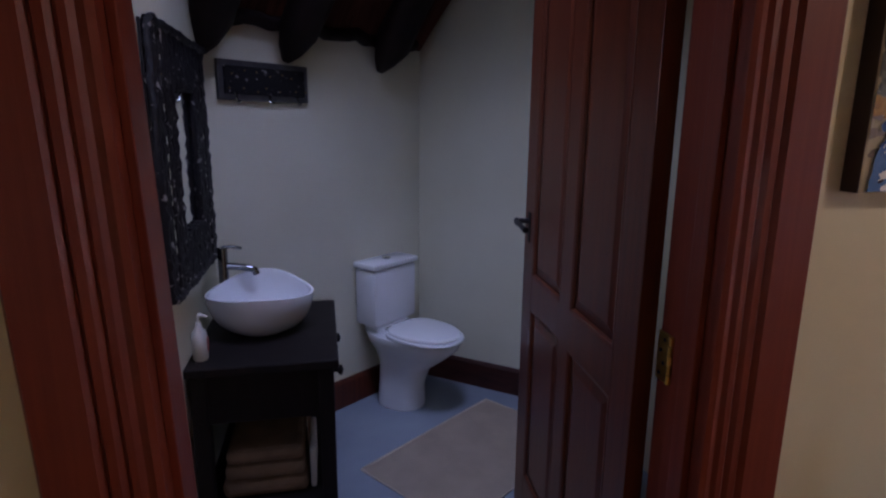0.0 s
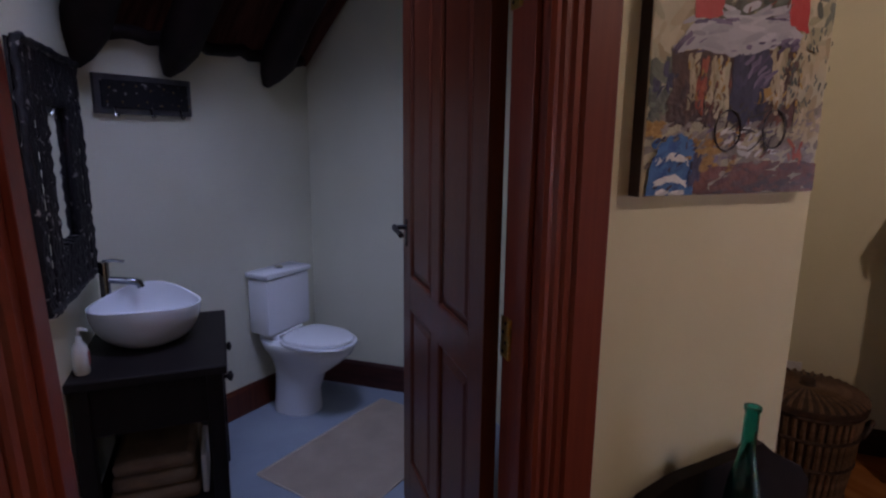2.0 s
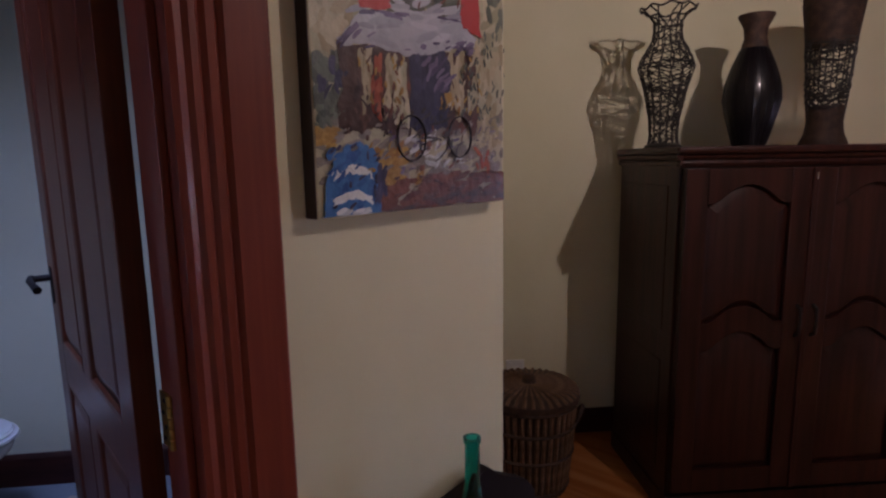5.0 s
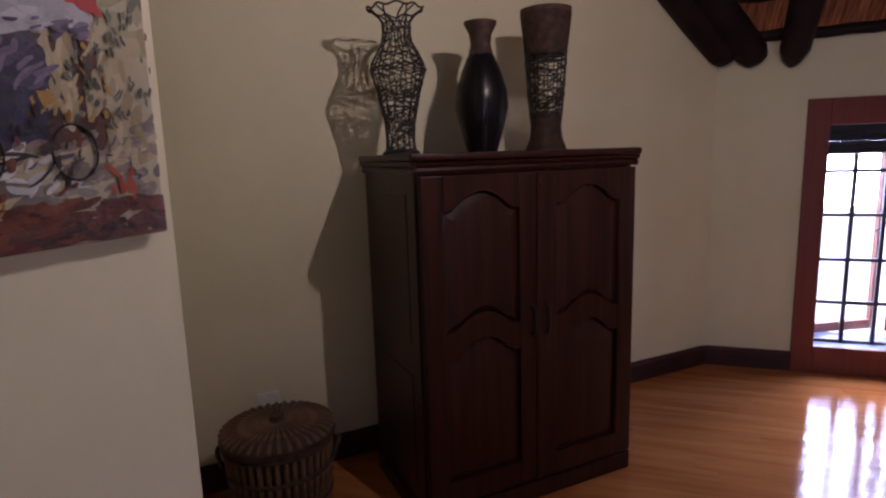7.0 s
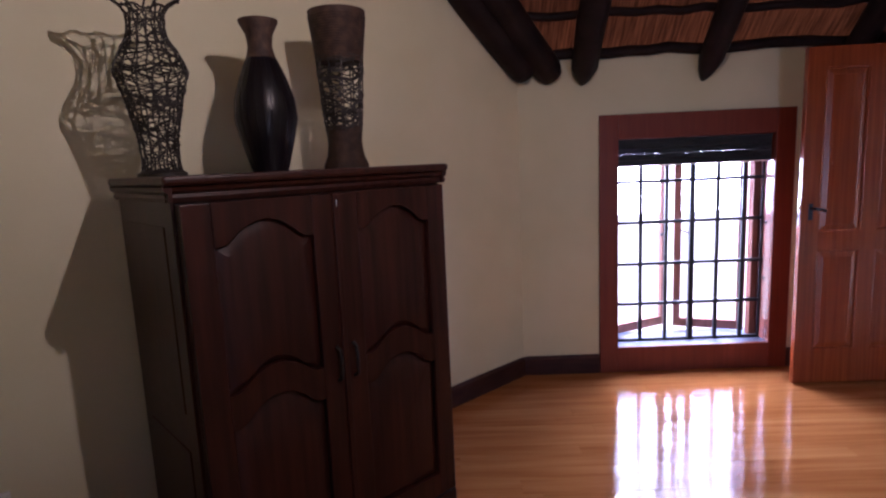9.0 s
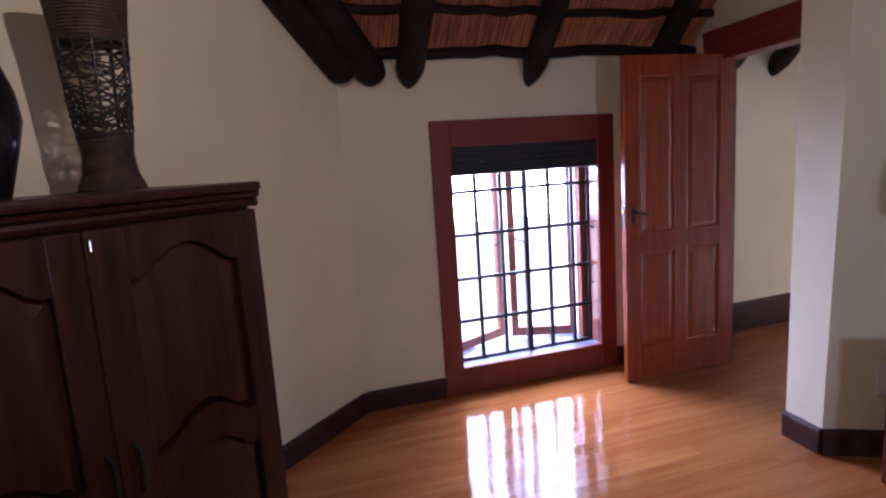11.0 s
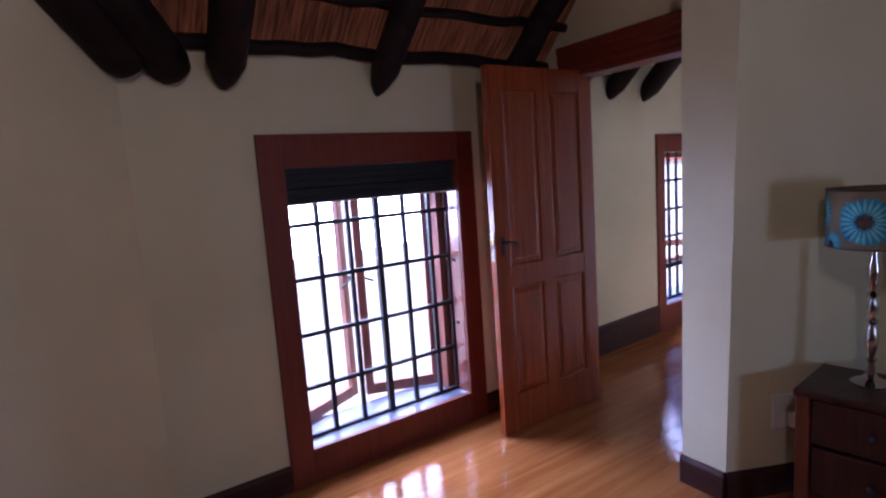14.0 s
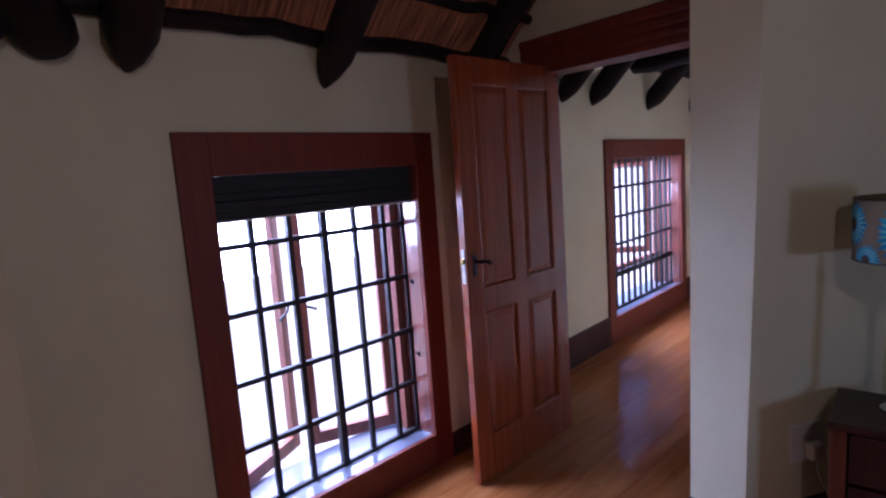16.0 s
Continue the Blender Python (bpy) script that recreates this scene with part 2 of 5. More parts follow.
def extrude_profile(bm, prof, p0, p1, axis_a, axis_b):
    """A moulding: a closed profile of (a, b) swept straight from p0 to p1."""
    p0, p1, axis_a, axis_b = Vector(p0), Vector(p1), Vector(axis_a), Vector(axis_b)
    r0 = [bm.verts.new(p0 + a * axis_a + b * axis_b) for a, b in prof]
    r1 = [bm.verts.new(p1 + a * axis_a + b * axis_b) for a, b in prof]
    n = len(prof)
    for k in range(n):
        bm.faces.new((r0[k], r0[(k + 1) % n], r1[(k + 1) % n], r1[k]))
    bm.faces.new(r0[::-1])
    bm.faces.new(r1)
    return bm


# ---- plan ----
# Local axes of a wall: x along it, y out of the room through it, z up.
YB = 0.831                                             # face of the wall with the bathroom door
CAB_A = -42.0
W_PAINT = pose(0, YB, 0)
W_CAB = pose(2.65, 1.655, 0, 0, 0, CAB_A)              # gable wall behind the cupboard
W_WIN = pose(4.80, -0.278, 0, 0, 0, -86.0)             # low eaves wall with the window
W_DOOR = pose(5.10, -2.66, 0, 0, 0, 180)               # wall with the open door
W_HALL = pose(5.14, -2.78, 0, 0, 0, -83.7)
W_RACK = pose(0.11, 2.754, 0, 0, 0, 37.0)
W_BATHR = pose(0.639, 3.153, 0, 0, 0, -39.5)
EAVE, EAVE_BATH, EAVE_HALL = 2.11, 1.84, 2.31
RIDGE = 3.3


def slope_plane(frame_m, eave, angle, inward=True):
    """A point on the underside of a roof slope and its upward normal."""
    a = radians(angle)
    n = frame_m.to_3x3() @ Vector((0, math.sin(a), math.cos(a)))
    return frame_m @ Vector((0, 0, eave)), n


EAST = slope_plane(W_WIN, EAVE, 45)
W_WEST = W_WIN @ pose(0, -2 * RIDGE, 0, 0, 0, 180)
WEST = slope_plane(W_WEST, EAVE, 45)
BATH_SLOPE = slope_plane(W_RACK, EAVE_BATH, 52)
HALL_SLOPE = slope_plane(W_HALL, EAVE_HALL, 45)


def cut_by(bm, m, planes):
    inv = m.inverted()
    for p, n in planes:
        bmesh.ops.bisect_plane(bm, geom=bm.verts[:] + bm.edges[:] + bm.faces[:], plane_co=inv @ p, plane_no=inv.to_3x3() @ n, clear_outer=True)
        es = [e for e in bm.edges if e.is_boundary]
        if es:
            bmesh.ops.holes_fill(bm, edges=es)


def wall(name, m, x0, x1, top, thick, mat, label, openings=(), planes=()):
    """A wall with real openings (x0, x1, z0, z1), cut off under the roof planes."""
    xs = sorted({x0, x1, *[v for o in openings for v in o[:2]]})
    zs = sorted({0.0, top, *[v for o in openings for v in o[2:]]})
    bm = bmesh.new()
    solid = {(i, j): not any(o[0] < (xs[i] + xs[i + 1]) / 2 < o[1] and o[2] < (zs[j] + zs[j + 1]) / 2 < o[3] for o in openings)
             for i in range(len(xs) - 1) for j in range(len(zs) - 1)}

    def quad(*co):
        bm.faces.new([bm.verts.new(c) for c in co])

    for (i, j), s in solid.items():
        if not s:
            continue
        a, b, c, d = xs[i], xs[i + 1], zs[j], zs[j + 1]
        for y in (0, thick):
            quad((a, y, c), (b, y, c), (b, y, d), (a, y, d))
        for (di, dj), co in {(-1, 0): ((a, 0, c), (a, thick, c), (a, thick, d), (a, 0, d)), (1, 0): ((b, 0, c), (b, thick, c), (b, thick, d), (b, 0, d)),
                             (0, -1): ((a, 0, c), (b, 0, c), (b, thick, c), (a, thick, c)), (0, 1): ((a, 0, d), (b, 0, d), (b, thick, d), (a, thick, d))}.items():
            if not solid.get((i + di, j + dj), False):
                quad(*co)
    bmesh.ops.remove_doubles(bm, verts=bm.verts, dist=1e-5)
    cut_by(bm, m, planes)
    ob = part(name, bm, mat)
    ob.matrix_world = m
    return setting(ob, label, "wall")


ROOF = (EAST, WEST)
DOOR_X0, DOOR_X1, DOOR_TOP = -0.168, 0.76, 2.07         # bathroom doorway
wall("wall_north", W_PAINT, -1.5, 1.545, 5.6, 0.14, PLASTER, "cream plastered wall round the bathroom doorway", [(DOOR_X0 - 0.02, DOOR_X1 + 0.02, 0, DOOR_TOP + 0.02)], ROOF)
wall("wall_partition", pose(1.545, YB + 0.14, 0, 0, 0, 90), 0.0, 1.72, 5.6, 0.12, PLASTER, "cream plastered partition beside the cupboard", (), ROOF)
WIN = (0.62, 1.665, 0.155, 1.58)
wall("wall_gable", W_CAB, -1.55, 2.92, 5.6, 0.28, PLASTER, "tall cream plastered wall behind the cupboard", (), ROOF)
wall("wall_east", W_WIN, 0.0, 2.42, 2.4, 0.30, PLASTER, "low cream plastered wall under the thatch eaves", [WIN], ROOF)
IN_X0, IN_X1, IN_TOP = 0.40, 1.31, 2.0                  # bedroom doorway, along the door wall
wall("wall_door", W_DOOR, 0.0, 1.36, 5.6, 0.14, PLASTER, "cream plastered wall round the open doorway", [(IN_X0 - 0.02, IN_X1 + 0.02, 0, IN_TOP + 0.02)], ROOF)
pillar = wall("wall_pillar", pose(3.532, -2.306, 0, 0, 0, -90), 0.0, 4.6, 5.6, 0.208, PLASTER, "projecting cream plastered wall end beside the doorway", (), ROOF)
for v in pillar.data.vertices:
    if v.co.y < 0.01:                                   # the old wall leans a little
        v.co.y -= 0.032 * v.co.z
    else:
        v.co.y -= 0.012 * v.co.z
W_SIDE = pose(3.531, -2.312, 0, 0, 0, -113.3)          # splayed wall beside the bedside table
splay = wall("wall_splay", W_SIDE, -0.003, 0.72, 5.6, 0.15, PLASTER, "splayed cream plastered wall beside the bedside table", (), ROOF)
for v in splay.data.vertices:
    v.co.x += 0.0126 * v.co.z
    v.co.y -= 0.0294 * v.co.z
wall("wall_south", pose(3.532, -2.95, 0, 0, 0, 180), 0.0, 5.2, 5.6, 0.2, PLASTER, "cream plastered wall behind the bedside table", (), ROOF)
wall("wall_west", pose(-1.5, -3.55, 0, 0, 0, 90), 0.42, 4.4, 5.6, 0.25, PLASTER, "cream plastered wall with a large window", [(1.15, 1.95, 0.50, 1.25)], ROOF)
wall("wall_bath_west", pose(-0.33, YB + 0.14, 0, 0, 0, 90), 0.0, 1.6, 5.0, 0.15, BATH_PLASTER, "off-white plastered bathroom wall behind the mirror", [(0.12, 0.48, 1.30, 1.85)], (BATH_SLOPE,))
wall("wall_bath_back", W_RACK, -0.62, 0.68, 3.0, 0.25, BATH_PLASTER, "off-white plastered bathroom wall behind the toilet", (), (BATH_SLOPE,))
wall("wall_bath_side", W_BATHR, 0.0, 1.15, 5.0, 0.15, BATH_PLASTER, "off-white plastered bathroom wall", (), (BATH_SLOPE,))
HWIN = (1.40, 3.17, 0.22, 1.69)
HW_IN = (HWIN[0] + 0.11, HWIN[1] - 0.11, 0.215, 1.535)
wall("wall_hall_east", W_HALL, 0.0, 5.0, 2.6, 0.30, PLASTER, "cream plastered hall wall with a barred window", [(HW_IN[0] - 0.02, HW_IN[1] + 0.02, HW_IN[2] - 0.022, HW_IN[3] + 0.02)], (HALL_SLOPE,))
wall("wall_hall_west", pose(3.65, -2.84, 0, 0, 0, -90), 0.0, 4.1, 4.6, 0.085, PLASTER, "cream plastered upper wall of the hall", (), (HALL_SLOPE,))
wall("wall_hall_end", pose(5.9, -6.85, 0, 0, 0, 180), 0.0, 2.3, 4.5, 0.2, PLASTER, "cream plastered end wall of the hall", (), (HALL_SLOPE,))


def slab(name, m, x0, x1, eave, angle, run, over, thick, label, trims=(), mat=None):
    """A roof slope of thatch: its underside rises inward from the eave."""
    t = math.tan(radians(angle))
    bm = bmesh.new()
    nx, ny = 24, 24
    low = [[bm.verts.new((x0 + (x1 - x0) * i / nx, over - (run + over) * j / ny, eave + t * ((run + over) * j / ny - over) + 0.012 * noise.noise((i * 1.3, j * 1.7, 3)))) for j in range(ny + 1)] for i in range(nx + 1)]
    for i in range(nx):
        for j in range(ny):
            bm.faces.new((low[i][j], low[i + 1][j], low[i + 1][j + 1], low[i][j + 1]))
    bmesh.ops.solidify(bm, geom=bm.faces[:], thickness=thick)
    zc = sum(v.co.z for v in bm.verts) / len(bm.verts)
    for p, n in trims:
        bmesh.ops.bisect_plane(bm, geom=bm.verts[:] + bm.edges[:] + bm.faces[:], plane_co=m.inverted() @ p, plane_no=m.inverted().to_3x3() @ n, clear_outer=True)
    ob = part(name, bm, mat or THATCH, smooth=40)
    ob.matrix_world = m
    return setting(ob, label, "thatch ceiling")


def pole(m, x0, d0, d1, eave, angle, r, drop=0.0, lean=0.0, label="dark stained round timber rafter under the thatch", blunt=0.6):
    """A rafter under a roof slope, from d0 (outside is negative) to d1 inward."""
    t = math.tan(radians(angle))
    rng = random.Random(int(1000 * (abs(x0) + d0 + r + eave)))
    pts, rad = [], []
    n = 14
    for k in range(n + 1):
        f = k / n
        d = d0 + (d1 - d0) * f
        pts.append((x0 + lean * f + 0.008 * rng.uniform(-1, 1), -d + 0.006 * rng.uniform(-1, 1), eave + t * d - drop - r / math.cos(radians(angle))))
        rad.append(r * (1 + 0.07 * rng.uniform(-1, 1)))
    a, b = Vector(pts[0]), Vector(pts[1])
    tip = (a - b).normalized()
    pts = [tuple(a + tip * r * blunt), tuple(a + tip * r * blunt * 0.6)] + pts
    rad = [r * 0.22, r * 0.62] + rad
    bm = tube(bmesh.new(), pts, rad, 14)
    ob = part("roof_pole", bm, POLE, smooth=50)
    ob.matrix_world = m
    return tagged(ob, label, "rafter", "roof poles")


def purlin(m, x0, x1, d, eave, angle, r, label="dark thin timber batten across the rafters"):
    t = math.tan(radians(angle))
    rng = random.Random(int(1000 * (d + eave)))
    pts = [(x0 + (x1 - x0) * k / 20, -d + 0.006 * rng.uniform(-1, 1), eave + t * d - r * 0.9 + 0.012 * rng.uniform(-1, 1)) for k in range(21)]
    ob = part("roof_batten", tube(bmesh.new(), pts, r, 10), POLE, smooth=50)
    ob.matrix_world = m
    return tagged(ob, label, "batten", "roof battens")


slab("ceiling", W_WIN, -3.6, 2.42, EAVE, 45, RIDGE, 0.32, 0.22, "brown thatch on the underside of the bedroom roof")
slab("ceiling_west", W_WEST, -6.6, 3.2, EAVE, 45, RIDGE, 0.32, 0.22, "brown thatch on the underside of the roof")
slab("ceiling_bath", W_RACK, -1.2, 1.8, EAVE_BATH, 52, 2.4, 0.2, 0.2, "thatch on the underside of the bathroom roof, coloured dark for shade", [(Vector((0, YB + 0.08, 0)), Vector((0, -1, 0)))], SHADED_THATCH)
slab("ceiling_hall", W_HALL, -0.11, 4.4, EAVE_HALL, 45, 2.4, 0.3, 0.2, "brown thatch on the underside of the hall roof")

# ---- floors ----
bm = bmesh.new()
box(bm, -1.75, 5.05, -3.15, 1.0, -0.30, -0.004)
box(bm, 3.55, 5.42, -7.0, -3.0, -0.298, -0.0042)
box(bm, -0.45, 1.5, 1.0, 3.2, -0.299, -0.0041)
box(bm, 1.5, 3.0, 1.0, 2.6, -0.297, -0.0043)
setting(part("floor", bm, SKIRT), "timber subfloor under the polished planks", "floor")
bm = bmesh.new()
box(bm, -0.45, 1.45, YB + 0.07, 3.3, -0.004, 0.0)
setting(part("floor_bath", bm, BATH_FLOOR), "painted blue-grey smooth bathroom floor", "floor")
bm = bmesh.new()
box(bm, -1.5, 1.6, -2.95, YB + 0.07, -0.004, -0.0005)
box(bm, 1.6, 3.5, -2.95, -2.4, -0.004, -0.0005)
setting(part("floor_planks_base", bm, FLOOR), "polished honey-coloured timber floor", "floor")

# ---- roof timbers ----
for s, r, bl in ((0.402, 0.085, 1.5), (1.182, 0.075, 2.1), (2.05, 0.075, 1.2)):
    pole(W_WIN, s, 0.10, 3.2, EAVE, 45, r, 0.075, 0.02, blunt=bl)
for s in (-0.75, -1.5):
    pole(W_WIN, s, 1.4, 3.2, EAVE, 45, 0.08, 0.075)
for d in (0.03, 0.21, 0.40, 0.60, 0.82, 1.05, 1.4, 1.75):
    purlin(W_WIN, -2.0 if d > 0.9 else -d * 1.1, 2.4, d, EAVE, 45, 0.034 if d < 0.1 else 0.026)
for s in (-0.552, -0.163, 0.36):
    pole(W_RACK, s, 0.10, 2.1, EAVE_BATH, 52, 0.086, 0.005, 0.05 if s > 0.2 else 0.0, blunt=1.7)
for d in (0.03, 0.33, 0.66, 1.0):
    purlin(W_RACK, -0.55, 0.60 - 0.1 * d, d, EAVE_BATH, 52, 0.03)
for s in (0.34, 0.80, 1.25, 2.3, 3.40):
    pole(W_HALL, s, 0.06, 2.2, EAVE_HALL, 45, 0.078, 0.20, blunt=1.9)
for d in (0.05, 0.4, 0.8):
    purlin(W_HALL, 0.0, 4.2, d, EAVE_HALL, 45, 0.034)


def log_along(name, p0, p1, r, label):
    rng = random.Random(int(p0[0] * 100))
    a, b = Vector(p0), Vector(p1)
    tip = (a - b).normalized()
    pts, rad = [a + tip * r * 0.8, a + tip * r * 0.55], [r * 0.4, r * 0.8]
    for k in range(13):
        pts.append(a.lerp(b, k / 12) + Vector((rng.uniform(-1, 1), rng.uniform(-1, 1), rng.uniform(-1, 1))) * 0.006)
        rad.append(r * (1 + 0.07 * rng.uniform(-1, 1)))
    return tagged(part(name, tube(bmesh.new(), pts, rad, 14), POLE, smooth=50), label, "rafter", "roof poles")


log_along("tie_beam", (5.15, -4.5, 2.26), (3.76, -4.35, 2.30), 0.075, "dark round tie beam across the hall")
log_along("roof_pole", (4.73, -0.30, 2.03), (2.80, 1.44, 4.03), 0.095, "thick dark hip rafter lying along the gable wall")
log_along("roof_pole", (4.77, -0.47, 2.01), (2.86, 1.22, 3.98), 0.090, "thick dark rafter beside the hip rafter")


# ---- skirting ----
def skirting(m, x0, x1, label="dark brown stained timber skirting board", h=0.128, t=0.02, mat=None):
    prof = [(0, 0), (-t, 0), (-t, h - 0.018), (-t * 0.75, h - 0.008), (-t * 0.4, h), (0, h)]
    bm = extrude_profile(bmesh.new(), prof, (x0, 0, 0), (x1, 0, 0), (0, 1, 0), (0, 0, 1))
    ob = part("baseboard", bm, mat or SKIRT)
    ob.matrix_world = m
    return setting(ob, label, "skirting")


skirting(W_CAB, -1.5, 2.882)
skirting(W_WIN, 0.008, 0.515)
skirting(W_WIN, 1.768, 2.38)
skirting(W_PAINT, 0.915, 1.545)
skirting(W_PAINT, -1.48, -0.31)
skirting(pose(1.545, YB + 0.14, 0, 0, 0, 90) @ pose(0, 0, 0), -0.14, 1.55)
skirting(W_DOOR, 0.13, 0.35)
skirting(W_SIDE, -0.006, 0.68)
skirting(pose(3.74, -2.306, 0, 0, 0, 180), 0.0, 0.208)
skirting(pose(3.532, -2.95, 0, 0, 0, 180), 0.30, 5.0)
skirting(W_HALL, 0.0, 1.40, h=0.235)
skirting(W_HALL, 3.17, 4.2, h=0.235)
skirting(W_RACK, -0.55, 0.64, "reddish brown timber bathroom skirting board", h=0.15, mat=BATH_DOOR_WOOD)
skirting(W_BATHR, 0.02, 1.1, "dark brown timber bathroom skirting board", h=0.15)
skirting(pose(-0.33, YB + 0.14, 0, 0, 0, 90), 0.05, 1.4, h=0.15)


# ---- doorways ----
def casing_profile(w):
    """Architrave seen in section: flat outer band, then reeds stepping down to the opening."""
    return [(0, 0), (0, -0.012), (0.010, -0.016), (0.022, -0.012), (0.030, -0.018), (0.040, -0.018), (0.046, -0.013), (0.054, -0.020), (0.066, -0.021), (0.072, -0.015), (0.080, -0.024), (w - 0.006, -0.028), (w, -0.022), (w, 0)]


def doorway(m, x0, x1, top, depth, w, label, head=1.0, lean=0.0):
    """Jamb lining and moulded architraves of a doorway, as one door frame in the wall's axes."""
    ob = thing("door_frame", m, label, "door frame", kind="structure")
    prof = casing_profile(w)
    for name, p, q, ax in (("architrave", (x0, 0, 0), (x0, 0, top + 0.0), (-1, 0, 0)), ("architrave", (x1, 0, 0), (x1, 0, top), (1, 0, 0))):
        part(name, extrude_profile(bmesh.new(), prof, p, q, ax, (0, 1, 0)), MAHOGANY, ob)
    bm = extrude_profile(bmesh.new(), prof, (x0 - w, 0, top), (x1 + w, 0, top), (0, 0, head), (0, 1.04, 0))
    part("head_architrave", bm, MAHOGANY, ob)
    for xa, xb in ((x0 - 0.02, x0), (x1, x1 + 0.02)):
        part("jamb", boxes((xa, xb, -0.004, depth, 0, top), bevel=0.002), MAHOGANY, ob)
    part("head_jamb", boxes((x0 - 0.02, x1 + 0.02, -0.004, depth, top, top + 0.02), bevel=0.002), MAHOGANY, ob)
    for xa, xb in ((x0, x0 + 0.014), (x1 - 0.014, x1)):
        part("door_stop", boxes((xa, xb, depth - 0.125, depth - 0.085, 0, top), bevel=0.002), MAHOGANY, ob)
    for o in ob.children:                               # the old frame has sagged a little towards the opening
        if lean and sum(v.co.x for v in o.data.vertices) / len(o.data.vertices) < x0 + 0.05:
            for v in o.data.vertices:
                v.co.x += lean * max(0.0, 1.9 - v.co.z)
    return ob


doorway(W_PAINT, DOOR_X0, DOOR_X1, DOOR_TOP, 0.145, 0.155, "red-brown varnished timber bathroom door frame with moulded architraves", lean=0.0375)
doorway(W_DOOR, IN_X0, IN_X1, IN_TOP, 0.145, 0.105, "red-brown varnished timber door frame with moulded head", 1.8)


def prism(bm, pts, y0, y1):
    """A flat shape of (x, z) points given depth from y0 to y1."""
    a = [bm.verts.new((x, y0, z)) for x, z in pts]
    b = [bm.verts.new((x, y1, z)) for x, z in pts]
    n = len(pts)
    for k in range(n):
        bm.faces.new((a[k], a[(k + 1) % n], b[(k + 1) % n], b[k]))
    bm.faces.new(a[::-1])
    bm.faces.new(b)
    return bm


def raised_panel(w0, w1, z0, z1, y_face, depth, side):
    """A fielded panel with sloping margins; side is -1 or 1 for the way it faces."""
    bm = bmesh.new()
    e = 0.045
    y0, y1 = y_face - side * depth, y_face - side * 0.004
    o = [bm.verts.new(c) for c in ((w0, y0, z0), (w1, y0, z0), (w1, y0, z1), (w0, y0, z1))]
    i = [bm.verts.new(c) for c in ((w0 + e, y1, z0 + e), (w1 - e, y1, z0 + e), (w1 - e, y1, z1 - e), (w0 + e, y1, z1 - e))]
    for k in range(4):
        bm.faces.new((o[k], o[(k + 1) % 4], i[(k + 1) % 4], i[k]))
    bm.faces.new(i)
    return bm


def bead(w0, w1, z0, z1, y, side, r=0.008):
    """A moulded bead round a panel."""
    bm = bmesh.new()
    prof = [(0, 0), (r * 1.6, 0), (r * 1.2, r), (0, r * 1.3)]
    for p, q, ax in (((w0, y, z0), (w0, y, z1), (1, 0, 0)), ((w1, y, z0), (w1, y, z1), (-1, 0, 0)), ((w0, y, z0), (w1, y, z0), (0, 0, 1)), ((w0, y, z1), (w1, y, z1), (0, 0, -1))):
        extrude_profile(bm, prof, p, q, ax, (0, side, 0))
    return bm


def panel_door(name, m, width, height, thick, mat, label, handle_z, handle_mat, reach=0.112):
    """A four-panel door leaf. x from the hinge to the free edge, y through its thickness."""
    ob = thing(name, m, label, "door", "interior doors")
    st, mid, bot = 0.105, 0.085, 0.22
    c = width / 2
    z_rails = (0.008, bot, 0.845, 0.955, height - 0.115, height)
    part("stile", boxes((0, st, 0, thick, 0.008, height), bevel=0.002), mat, ob)
    part("stile", boxes((width - st, width, 0, thick, 0.008, height), bevel=0.002), mat, ob)
    for za, zb in ((z_rails[0], z_rails[1]), (z_rails[2], z_rails[3]), (z_rails[4], z_rails[5])):
        part("rail", boxes((st, width - st, 0.0005, thick - 0.0005, za, zb)), mat, ob)
    for za, zb in ((z_rails[1], z_rails[2]), (z_rails[3], z_rails[4])):
        part("muntin", boxes((c - mid / 2, c + mid / 2, 0.0008, thick - 0.0008, za, zb)), mat, ob)
        for xa, xb in ((st, c - mid / 2), (c + mid / 2, width - st)):
            pn = part("panel", boxes((xa, xb, 0.016, thick - 0.016, za, zb)), mat, ob)
            for side, y in ((-1, 0.0), (1, thick)):
                part("field", raised_panel(xa, xb, za, zb, y, 0.0155, side), mat, pn)
                part("bead", bead(xa, xb, za, zb, y - side * 0.010, side), mat, pn)
    hx = width - 0.055
    for side, y in ((-1, 0.0), (1, thick)):
        plate = part("handle_plate", boxes((hx - 0.013, hx + 0.013, min(y, y + side * 0.004), max(y, y + side * 0.004), handle_z - 0.07, handle_z + 0.03), bevel=0.0015), IRON, ob, "aged metal lock plate")
        bm = tube(bmesh.new(), [(hx, y, handle_z), (hx, y + side * 0.045, handle_z)], 0.009, 12)
        tube(bm, [(hx, y + side * 0.045, handle_z + 0.002), (hx - 0.27 * reach, y + side * 0.052, handle_z), (hx - 0.67 * reach, y + side * 0.050, handle_z - 0.004), (hx - reach, y + side * 0.046, handle_z - 0.012)], [0.010, 0.009, 0.008, 0.010], 12)
        part("lever_handle", bm, handle_mat, plate, smooth=40)
        bm = lathe(bmesh.new(), [(0.002, 0), (0.012, 0), (0.012, 0.006), (0.002, 0.006)], 16, pose(hx, y + side * 0.002, handle_z - 0.05, 90, 0, 0))
        part("keyhole_cover", bm, IRON, plate, smooth=40)
    part("lock_face", boxes((width - 0.0005, width + 0.002, thick / 2 - 0.011, thick / 2 + 0.011, handle_z - 0.10, handle_z + 0.06)), CHROME, ob, "pale metal lock face plate")
    part("latch", boxes((width, width + 0.009, thick / 2 - 0.006, thick / 2 + 0.006, handle_z - 0.006, handle_z + 0.018), bevel=0.002), BRASS, ob)
    return ob


